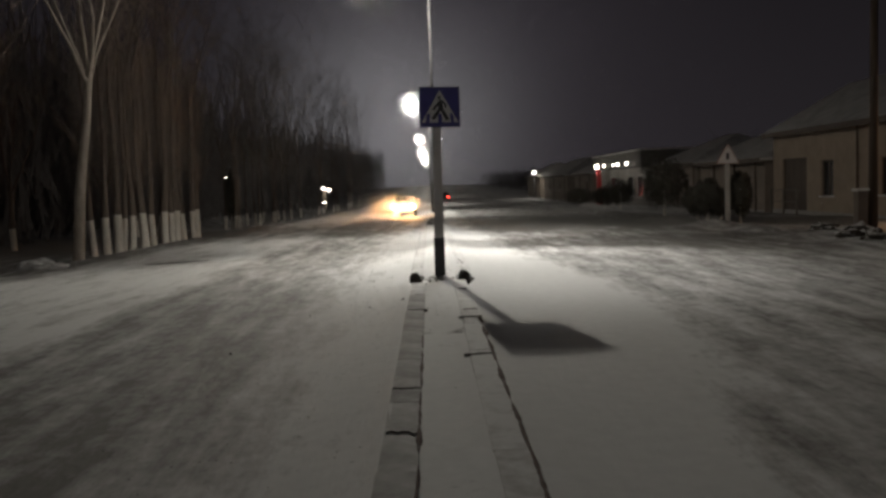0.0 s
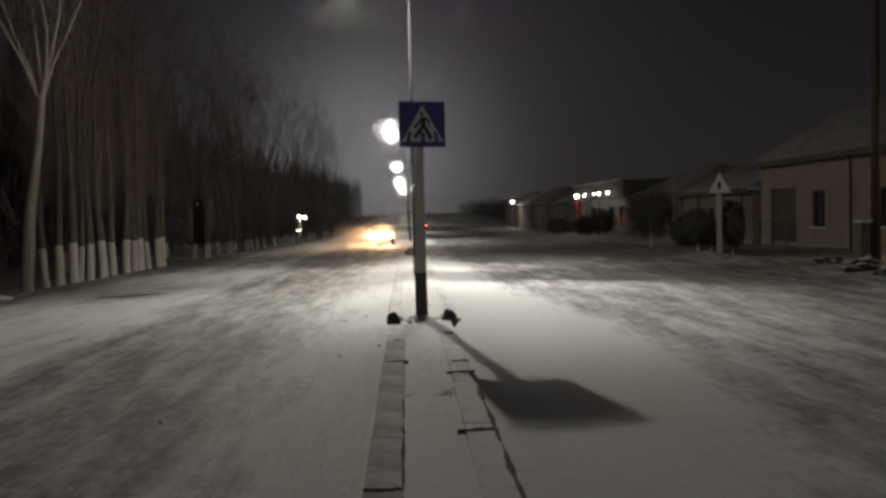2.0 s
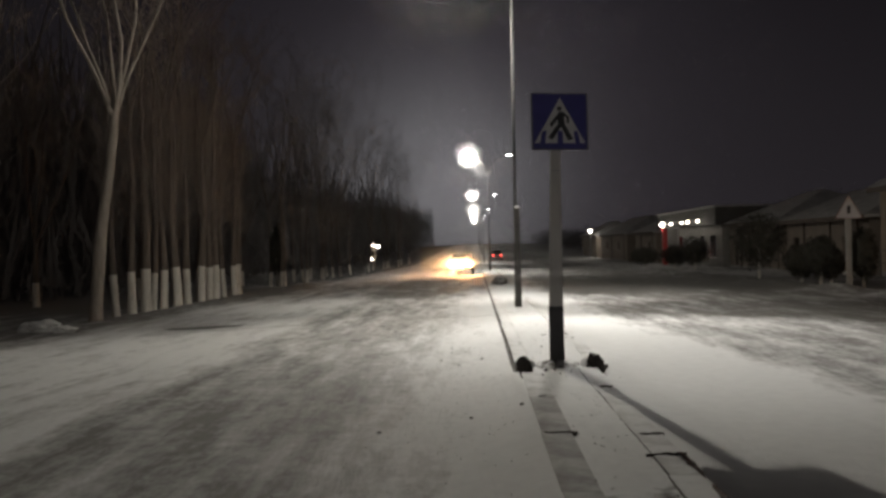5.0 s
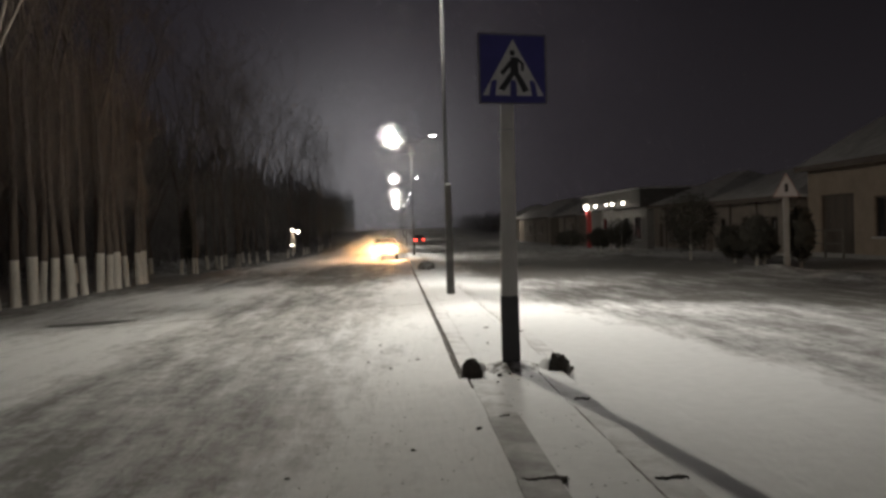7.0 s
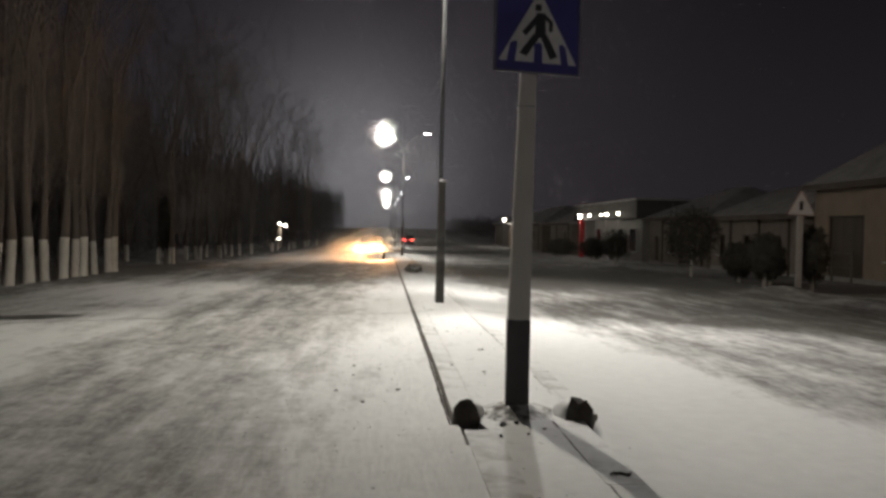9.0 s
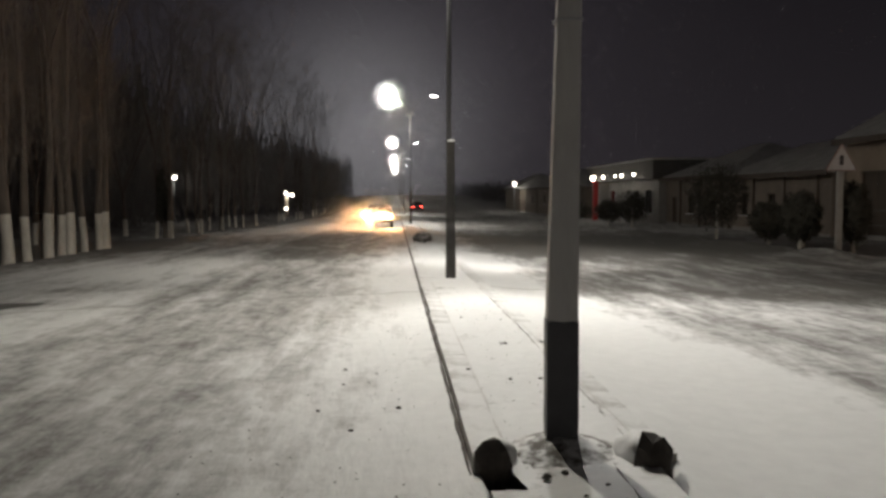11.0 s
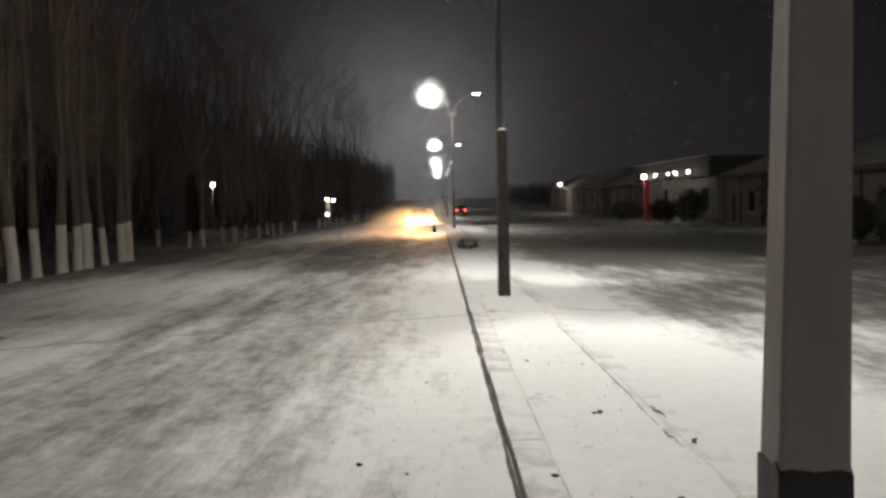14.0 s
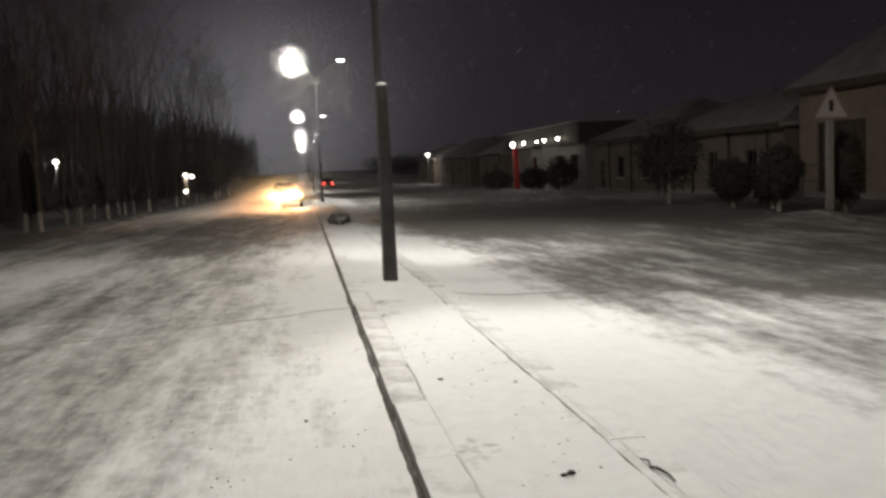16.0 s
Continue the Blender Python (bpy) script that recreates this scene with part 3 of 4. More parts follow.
# ---- bare trees ----
def tree(name, x, y, h, r, fork, seed, lime, spread=0.5, limbs=4, twigs=7, label="", group="", lean=0.0, depth=3, sprigs=0, foot=None):
    """A tapered trunk, limbs from the fork, then ever finer branches."""
    rnd = random.Random(seed)
    t = empty(name, x, y, ground_z(x, y) - 0.05, 0, label=label, category="tree", group=group)
    fine, fine_f = [], []
    thick, thick_f = [], []

    def tube(pts, rads, sides, vv, ff):
        o = len(vv)
        for k, (p, rr) in enumerate(zip(pts, rads)):
            d = (pts[min(k + 1, len(pts) - 1)] - pts[max(k - 1, 0)]).normalized()
            a = d.cross(Vector((0.3, 0.9, 0.1))).normalized()
            b = d.cross(a)
            for i in range(sides):
                w = 2 * math.pi * i / sides
                vv.append(p + (a * math.cos(w) + b * math.sin(w)) * rr)
        for k in range(len(pts) - 1):
            for i in range(sides):
                j = (i + 1) % sides
                ff.append((o + k * sides + i, o + k * sides + j, o + (k + 1) * sides + j, o + (k + 1) * sides + i))

    def grow(p, d, length, rad, level):
        n = 5 if level < 2 else 4
        pts, rads, q, dd = [p], [rad], p.copy(), d.copy()
        for k in range(n):
            dd = (dd + Vector((rnd.gauss(0, 0.09), rnd.gauss(0, 0.09), 0.05 if level else 0.08))).normalized()
            q = q + dd * length / n
            pts.append(q.copy())
            rads.append(rad * (1 - 0.78 * (k + 1) / n))
        tube(pts, rads, 6 if level == 0 else 4 if level == 1 else 3, *((thick, thick_f) if level == 0 else (fine, fine_f)))
        if level >= depth:
            return
        kids = twigs if level == 0 else max(3, twigs - 2)
        for k in range(kids):
            f = rnd.uniform(0.25, 1.0)
            i = min(int(f * n), n - 1)
            base = pts[i].lerp(pts[i + 1], f * n - i)
            side = Vector((rnd.gauss(0, 1), rnd.gauss(0, 1), rnd.uniform(-0.1, 0.5))).normalized()
            nd = (dd * 0.75 + side * (0.55 if level == 0 else 0.7)).normalized()
            grow(base, nd, length * rnd.uniform(0.38, 0.6), max(rads[i] * 0.45, 0.006), level + 1)

    trunk, lowv, lf, tf = [], [], [], []
    P = lambda z: Vector((lean * z + 0.05 * math.sin(z * 1.1 + seed), 0.04 * math.sin(z * 0.9 + seed * 2), z))
    zs = [0, 0.12, 0.5, lime]
    tube([P(z) for z in zs], [r * 1.3, r * 1.08, r, r * 0.97], 10, lowv, lf)
    zs = [lime + (fork - lime) * k / 4 for k in range(5)]
    tube([P(z) for z in zs], [r * (0.97 - (0.64 if sprigs else 0.37) * (k / 4) ** 0.6) for k in range(5)], 10, trunk, tf)
    raw("limewashed_trunk", lowv, lf, foot or M_LIME, t, "limewashed trunk foot")
    raw("trunk", trunk, tf, foot or M_BARK, t)
    for k in range(limbs):
        a = 2 * math.pi * (k + rnd.uniform(-0.25, 0.25)) / limbs + seed
        d = Vector((math.cos(a) * spread, math.sin(a) * spread, 1)).normalized()
        z = fork - rnd.uniform(0, 0.1) * fork * (k > 0)
        thick.clear()
        thick_f.clear()
        grow(P(z), d, (h - fork) * rnd.uniform(0.7, 1.0), r * (0.36 if foot else 0.42), 0)
        raw("limb", thick, thick_f, foot or M_BARK, t)
    for k in range(sprigs):
        z = 1.9 + (fork - 1.9) * ((k + rnd.random()) / sprigs) ** 0.9
        a = rnd.uniform(0, 2 * math.pi)
        d = Vector((math.cos(a) * 0.42, math.sin(a) * 0.42, 1)).normalized()
        grow(P(z), d, rnd.uniform(0.9, 2.0), 0.016, 1)
    raw("crown", fine, fine_f, M_TWIG, t, "leafless twigs")
    return t


M_PALEBARK = plain("pale_grey_bark", (0.46, 0.40, 0.35), (0.24, 0.21, 0.18), 7, 0.9, 0, 0.8, 30, (1, 1, 0.25))
tree("tree", -11.4, 12.6, 13.0, 0.17, 6.0, 21, 2.2, 0.40, 6, 8, "bare tree with a forked crown and a pale lower trunk", "", 0.115, 3, 0, M_PALEBARK)
ROW = (14.5, 15.5, 16.5, 17.8, 18.3, 19.3, 19.95, 21.0, 22.4, 22.85, 23.8, 24.1, 26.2, 27.6, 28.0)
for k, y in enumerate(ROW):
    tree("tree", -11.5 - 0.02 * (y - 14.5) + 0.12 * ((k * 7) % 3 - 1), y, 10.5 + (k * 37 % 5) * 0.6, 0.118 + 0.020 * (k * 7 % 3), 6.4 + 0.4 * (k * 5 % 4), 40 + k, 1.28 + 0.07 * (k % 3), 0.2, 2, 6,
         "slender bare roadside tree with a limewashed foot", "row of limewashed trees", 0.010 * ((k * 3) % 5 - 2), 3, 34)
tree("tree", -11.55, 6.6, 12.0, 0.14, 3.8, 31, 1.25, 0.45, 4, 6, "bare verge tree with a limewashed foot and spreading limbs", "", 0.06, 3, 0)
tree("tree", -11.25, 6.75, 8.0, 0.10, 4.2, 33, 1.2, 0.25, 3, 5, "young bare tree with a limewashed stem beside its neighbour", "", 0.02, 3, 6)
random.seed(9)
for k in range(22):
    y = 37 + k * 2.1 + random.uniform(-0.5, 0.5) if k < 13 else 76 + (k - 13) * 6 + random.uniform(-1.5, 1.5)
    tree("tree", -11.6 - (0.9 if y < 70 else 0.3) * (k % 3) + 0.3 * random.random(), y, (12 if y < 70 else 14) + random.random() * 2, 0.095, 4.2 + random.random(), 80 + k, 0.9, 0.24, 3, 6,
         "thin bare tree at the road's edge", "trees farther along the road", random.uniform(-0.03, 0.04), 3, 8)
for k in range(8):
    tree("tree", -16.0 - 2.5 * random.random(), 6 + k * 5.5, 9 + random.random() * 2, 0.13, 2.6, 120 + k, 1.0, 0.4, 4, 6,
         "bare tree standing back from the road", "trees behind the verge", 0.0, 3)


# ---- houses ----
def house(name, y0, y1, eave, ridge, x0=15.0, deep=9.0, wall=M_PLASTER, label="", hip=(1, 1), openings=(), pipes=()):
    b = min(fall(x0, y0), fall(x0, y1)) - 0.15
    hs = empty(name, x0, y0, 0, 0, label=label, category="house")
    L = y1 - y0
    # street wall split round its openings
    cuts = sorted(openings, key=lambda o: o[0])
    at = 0.0
    for o in cuts:
        a0, a1, z0, z1 = o[:4]
        part("wall_panel", box(0, 0.35, at, a0, b, eave), wall, hs)
        if z0 > b:
            part("wall_panel", box(0, 0.35, a0, a1, b, z0), wall, hs)
        part("wall_panel", box(0, 0.35, a0, a1, z1, eave), wall, hs)
        at = a1
    part("wall_panel", box(0, 0.35, at, L, b, eave), wall, hs)
    part("end_wall", box(0.35, deep, 0, 0.35, b, eave), wall, hs)
    part("end_wall", box(0.35, deep, L - 0.35, L, b, eave), wall, hs)
    part("back_wall", box(deep - 0.35, deep, 0.35, L - 0.35, b, eave), wall, hs)
    for a0, a1, z0, z1, sort in cuts:
        nm = "door" if sort == "door" else "window"
        w = part(nm, box(0.14, 0.2, a0, a1, max(z0, b), z1), M_WOOD if nm == "door" else M_GLASS, hs)
        for q in ((a0, a0 + 0.07, z0, z1), (a1 - 0.07, a1, z0, z1), (a0 + 0.07, a1 - 0.07, z1 - 0.08, z1)):
            part("frame", box(0.09, 0.15, q[0], q[1], max(q[2], b), q[3], 0.006), M_WOOD, w)
        if nm == "window":
            part("sill", box(-0.08, 0.14, a0 - 0.06, a1 + 0.06, z0 - 0.05, z0, 0.01), M_SNOW, w, "snow-topped sill")
            part("mullion", box(0.1, 0.15, (a0 + a1) / 2 - 0.03, (a0 + a1) / 2 + 0.03, z0, z1 - 0.08), M_WOOD, w)
    ov = 0.45
    A, B = -ov, deep + ov
    mid = deep / 2
    h0, h1 = (mid if hip[0] else -ov), (L - mid if hip[1] else L + ov)
    if h1 < h0:
        h0 = h1 = L / 2
    vs = [(A, -ov, eave), (A, L + ov, eave), (B, L + ov, eave), (B, -ov, eave), (mid, h0, ridge), (mid, h1, ridge)]
    fs = [(0, 4, 5, 1), (2, 5, 4, 3), (0, 3, 4), (1, 5, 2)]
    low = [(x, y, z - 0.14) for x, y, z in vs]
    o = len(vs)
    fs += [tuple(i + o for i in reversed(f)) for f in fs]
    fs += [(0, 1, 1 + o, o), (1, 2, 2 + o, 1 + o), (2, 3, 3 + o, 2 + o), (3, 0, o, 3 + o)]
    raw("roof", vs + low, fs, M_ROOF, hs, "roof dusted with snow", False)
    if not hip[0] or not hip[1]:
        for at in [q for q, h in ((0.0, hip[0]), (L - 0.35, hip[1])) if not h]:
            bm = bmesh.new()
            pts = [[bm.verts.new((x, at + w, z)) for x, z in ((0.02, eave - 0.15), (deep - 0.02, eave - 0.15), (mid, ridge - 0.2))] for w in (0, 0.35)]
            bm.faces.new(pts[0])
            bm.faces.new(list(reversed(pts[1])))
            for i in range(3):
                bm.faces.new((pts[0][(i + 1) % 3], pts[0][i], pts[1][i], pts[1][(i + 1) % 3]))
            part("gable", bm, wall, hs)
    for yp in pipes:
        part("downpipe", rod((-0.07, yp, b + 0.1), (-0.07, yp, eave - 0.1), 0.05, sides=8), M_WOOD, hs, "dark downpipe", True)
    part("plinth", box(-0.06, -0.004, 0, L, b, 0.12 + b + 0.25), M_CONC, hs, "grey cement plinth")
    part("fascia", box(A - 0.03, A - 0.003, -ov, L + ov, eave - 0.26, eave + 0.01), M_WOOD, hs, "dark eaves board")
    return hs


house("house", 10.0, 32.3, 3.92, 6.6, 18.75, 9, M_PLASTER, "long plastered house with a dark wide doorway and snowy roof", (1, 0),
      ((4.2, 5.6, 0.7, 2.3, "window"), (9.6, 11.0, 0.7, 2.3, "window"), (15.2, 16.5, 0.6, 2.3, "window"), (18.1, 21.1, -0.75, 2.5, "door")), (3.2, 12.8))
house("house", 33.3, 44.8, 2.65, 4.5, 18.65, 8.8, M_PLASTER2, "low plastered house with a snowy roof", (1, 0),
      ((2.2, 3.2, 0.4, 1.6, "window"), (5.9, 6.9, 0.4, 1.6, "window"), (9.4, 10.4, 0.4, 1.6, "window")), (1.2, 4.65, 8.45))
house("house", 45.6, 57.2, 2.75, 4.9, 18.65, 8.8, M_PLASTER2, "low house with a hipped snowy roof and dark windows", (1, 1),
      ((2.0, 3.2, 0.3, 1.6, "window"), (6.0, 7.2, 0.3, 1.6, "window"), (9.4, 10.4, -0.9, 1.4, "door")), (0.6, 4.6, 8.4))
house("house", 84.0, 96.0, 2.6, 4.9, 18.5, 8, M_PLASTER2, "far low house under a snowy roof", (1, 1), ((3.0, 4.2, 0.5, 1.6, "window"),), (1.5, 8.0))
house("house", 99.0, 122.0, 2.6, 5.0, 18.0, 8, M_PLASTER2, "far long house beside the road", (1, 1), ((6.0, 7.2, 0.5, 1.6, "window"), (16.0, 17.2, 0.5, 1.6, "window")), (2.0, 12.0))
house("house", 127.0, 145.0, 2.8, 5.0, 18.0, 8, M_PLASTER2, "far house with a lamp over its door", (1, 1), ((2.0, 3.2, -1.0, 1.2, "door"),), (6.0,))


def shop():
    b, x0, y0 = -1.0, 17.9, 57.6
    s = empty("shop", x0, y0, 0, 0, label="small flat-roofed shop with lamps along its fascia", category="shop")
    part("wall", box(0.3, 7, 0, 21.5, b, 2.7), M_CONC, s)
    part("fascia", box(-0.25, 7.2, -0.2, 21.7, 2.7, 4.1, 0.03), M_DARKCONC, s, "grey fascia board")
    part("roof", box(-0.4, 7.4, -0.35, 21.85, 4.1, 4.24, 0.02), M_ROOF, s, "snow-covered flat roof")
    for y0w, y1w in ((1.4, 3.2), (5.0, 6.8), (12.4, 14.6)):
        w = part("window", box(0.22, 0.297, y0w, y1w, 0.2, 1.9), M_GLASS, s)
        part("frame", box(0.2, 0.26, y0w - 0.08, y0w, 0.15, 1.95), M_WHITE, w)
        part("frame", box(0.2, 0.26, y1w, y1w + 0.08, 0.15, 1.95), M_WHITE, w)
        part("sill", box(0.1, 0.26, y0w - 0.08, y1w + 0.08, 0.1, 0.148), M_SNOW, w)
    door = part("door", box(0.24, 0.297, 9.2, 10.5, b, 1.5), M_WHITE, s, "pale shop door")
    part("handle", rod((0.2, 9.4, 0.2), (0.2, 9.4, 0.5), 0.02, sides=6), M_STEEL, door)
    for yc in (4.1, 8.2, 11.4):
        part("canopy_post", box(-0.5, -0.38, yc - 0.06, yc + 0.06, b, 2.7, 0.01), M_CONC, s)
    part("red_pillar", box(-0.75, -0.35, 16.3, 16.95, b, 2.75, 0.03), M_RED, s, "red pillar under the brightest lamp")
    for y, r in ((16.7, 0.22), (12.8, 0.12), (8.7, 0.09), (6.6, 0.12), (3.1, 0.12)):
        f = part("wall_lamp", rod((-0.3, y, 3.24), (-0.6, y, 3.2), 0.03), M_STEEL, s)
        part("bulb", lump(r, r, r, 2, 0.02), M_BULB, f, "lit lamp", True)
        f.children[0].location = (-0.76, y, 3.1)
        light_at(x0 - 0.95, y0 + y, 3.0 - r, 26 if r > 0.2 else 9, 0.08, (1, 0.93, 0.8))
    return s


shop()
for x, y, z, nm, e in ((16.85, 125.3, 3.34, "outdoor_lamp", 160), (-21.6, 77.8, 3.35, "outdoor_lamp", 70)):
    lp = empty(nm, x, y, fall(x, y), 0, label="lit white lamp on a plain pole", category="lamp", group="far lamps")
    h = z - fall(x, y)
    part("pole", rod((0, 0, -0.1), (0, 0, h + 0.1), 0.06, 0.05), M_STEEL, lp)
    part("shade", box(-0.3, 0.3, -0.2, 0.2, h + 0.12, h + 0.2, 0.02), M_STEEL, lp)
    bulb = part("bulb", lump(0.26, 0.2, 0.2, 1, 0.02), M_BULB, lp, "lit lamp glass", True)
    bulb.location = (0, 0, h + 0.02)
    light_at(x, y - 0.25, z - 0.3, e, 0.1)


pl = empty("porch_lamp", 18.7, 13.4, 2.6, 0, label="small warm porch lamp on the plastered house wall", category="lamp")
part("bracket", rod((0.05, 0, 0.12), (-0.25, 0, 0.1), 0.02, sides=8), M_STEEL, pl)
part("bulb", lump(0.1, 0.1, 0.12, 1, 0.02), M_WARM, pl, "lit warm bulb", True).location = (-0.28, 0, 0)
light_at(18.2, 13.4, 2.5, 80, 0.1, (1.0, 0.56, 0.27))


# ---- vehicles ----
def car(x, y, rz, label, paint, lights, lit):
    z0 = fall(x, y)
    c = empty("car", x, y, z0, rz, label=label, category="car")
    prof = [(-2.0, 0.35), (-2.05, 0.75), (-1.9, 0.92), (-1.2, 1.0), (-0.75, 1.42), (0.7, 1.45), (1.35, 1.02), (2.0, 0.88), (2.1, 0.6), (2.05, 0.33)]
    bm = bmesh.new()
    rings = [[bm.verts.new((sx * (0.8 if z < 1.1 else 0.62), -yy, z)) for yy, z in prof] for sx in (-1, 1)]
    bm.faces.new(rings[0])
    bm.faces.new(list(reversed(rings[1])))
    for i in range(len(prof)):
        j = (i + 1) % len(prof)
        bm.faces.new((rings[0][j], rings[0][i], rings[1][i], rings[1][j]))
    bmesh.ops.bevel(bm, geom=bm.edges[:], offset=0.05, segments=2, affect="EDGES")
    bmesh.ops.recalc_face_normals(bm, faces=bm.faces[:])
    part("body", bm, paint, c)
    part("rear_window", box(-0.5, 0.5, -1.06, -1.02, 1.12, 1.34), M_GLASS, c)
    for sx in (-1, 1):
        for yy in (-1.3, 1.3):
            w = part("wheel", rod((sx * 0.68, yy, 0.31), (sx * 0.84, yy, 0.31), 0.31, sides=20), M_TYRE, c)
            part("rim", rod((sx * 0.843, yy, 0.31), (sx * 0.855, yy, 0.31), 0.18, sides=14), M_STEEL, w)
        lens = part("headlight" if lit else "tail_light", lump(0.15, 0.06, 0.1, 1, 0.02), lights, c, "lit lamp", True)
        lens.location = (sx * 0.6, -2.13 if lit else -2.13, 0.68)
    return c


car(-1.95, 50.0, 0, "oncoming car with its warm headlights on", M_CARDARK, M_HEAD, True)
car(2.3, 128.0, 0, "dark car driving off with red tail lights", M_CARDARK, M_TAIL, False)
for sx in (-0.6, 0.6):
    d = bpy.data.lights.new("headlight_beam", "SPOT")
    d.energy, d.color, d.spot_size, d.spot_blend, d.shadow_soft_size = 4200, (1.0, 0.47, 0.17), radians(70), 0.8, 0.08
    ob = new("headlight_beam", d)
    ob.matrix_world = look((-1.95 + sx, 47.7, fall(-2, 48) + 0.7), (-4.2 + sx, 38.0, fall(-2, 38) + 0.15))


# ---- roadside shrubs, warning sign, pole ----
def shrub(x, y, h, w, seed):
    rnd = random.Random(seed)
    t = empty("shrub", x, y, ground_z(x, y) - 0.04, 0, label="dense dark clipped shrub on a limewashed stem", category="shrub", group="shrubs along the houses")
    part("stem", rod((0, 0, 0), (0.02, 0, h * 0.45), 0.07, 0.05, 8), M_LIME, t, "limewashed stem", True)
    vv, ff = [], []
    for k in range(3200):
        d = Vector((rnd.gauss(0, 1), rnd.gauss(0, 1), rnd.gauss(0, 1))).normalized()
        rr = rnd.uniform(0.55, 1.0) * (1 + 0.3 * noise.noise(d * 2 + Vector((seed, 0, 0))))
        p = Vector((d.x * w * rr, d.y * w * rr, h * 0.56 + d.z * h * 0.43 * rr))
        a = Vector((rnd.gauss(0, 1), rnd.gauss(0, 1), rnd.gauss(0, 1))).normalized() * 0.11
        b = a.cross(d).normalized() * 0.025
        o = len(vv)
        vv += [p - a, p + b, p + a, p - b]
        ff.append((o, o + 1, o + 2, o + 3))
    raw("crown", vv, ff, M_SHRUB, t, "dense dry twigs", False)
    return t


# the last one is added to hide the far left lamp early in the walk
for k, (x, y, h, w) in enumerate(((12.0, 29.6, 3.2, 1.3), (11.7, 21.7, 1.9, 0.6), (12.5, 20.0, 2.2, 0.5), (12.6, 26.0, 1.6, 0.7), (14.4, 51.0, 2.4, 1.1), (14.6, 58.0, 1.9, 1.1), (14.2, 68.0, 1.8, 1.4), (13.4, 25.0, 1.5, 0.6), (-12.68, 40.0, 3.9, 0.40))):
    shrub(x, y, h, w, 200 + k)

ws = empty("warning_sign", 11.85, 19.6, ground_z(11.85, 19.6), 0, label="triangular warning sign on a pale post", category="road sign")
part("post", box(-0.09, 0.09, -0.05, 0.05, -0.1, 2.5, 0.01), M_CONC, ws)
bm = bmesh.new()
f = bm.faces.new([bm.verts.new(p) for p in ((-0.46, -0.07, 2.32), (0.46, -0.07, 2.32), (0, -0.07, 3.1))])
got = bmesh.ops.extrude_face_region(bm, geom=[f])
for v in got["geom"]:
    if isinstance(v, bmesh.types.BMVert):
        v.co.y += 0.015
bmesh.ops.recalc_face_normals(bm, faces=bm.faces[:])
part("sign_panel", bm, M_WHITE, ws, "weathered triangular panel")
for a, b2 in (((-0.46, 2.32), (0.46, 2.32)), ((0.46, 2.32), (0, 3.1)), ((0, 3.1), (-0.46, 2.32))):
    part("sign_rim", rod((a[0], -0.075, a[1]), (b2[0], -0.075, b2[1]), 0.018, sides=6), M_FADED, ws, "faded rim")
part("pictogram_bar", box(-0.06, 0.06, -0.08, -0.072, 2.48, 2.75), M_INK, ws)

up = empty("utility_pole", 14.3, 12.9, ground_z(14.3, 12.9), 0, label="dark wooden utility pole beside a gate pillar", category="pole")
part("pole", rod((0, 0, -0.2), (0.05, 0, 9), 0.15, 0.11, 12), M_WOOD, up, "", True)
part("crossarm", box(-0.7, 0.7, -0.05, 0.05, 8.2, 8.32, 0.01), M_WOOD, up)
gp = empty("gate_pillar", 13.9, 12.9, ground_z(13.9, 12.9), 0, label="short pale masonry gate pillar", category="pillar")
part("pillar", box(-0.16, 0.16, -0.16, 0.16, -0.2, 1.3, 0.015), M_PLASTER2, gp)
part("cap", box(-0.2, 0.2, -0.2, 0.2, 1.302, 1.38, 0.015), M_SNOW, gp, "snow-topped cap")

gl = empty("gate_column", GATE[0], GATE[1], fall(*GATE), 0, label="pale gate column carrying two lit lamps", category="column")
part("column", box(-0.28, 0.28, -0.2, 0.2, -0.2, 3.0, 0.02), M_PLASTER2, gl)
for x, z in ((-0.05, 3.15), (0.75, 2.95), (-0.1, 1.15)):
    a = part("bracket", box(min(0, x), max(0, x) + 0.05, -0.3, -0.2, z - 0.2, z - 0.15), M_STEEL, gl)
    part("bulb", lump(0.24, 0.18, 0.17, 2, 0.02), M_BULB, a, "lit lamp", True)
    a.children[0].location = (x, -0.32, z - 0.05)
light_at(GATE[0] + 0.3, GATE[1] - 0.7, fall(*GATE) + 2.7, 60, 0.1)


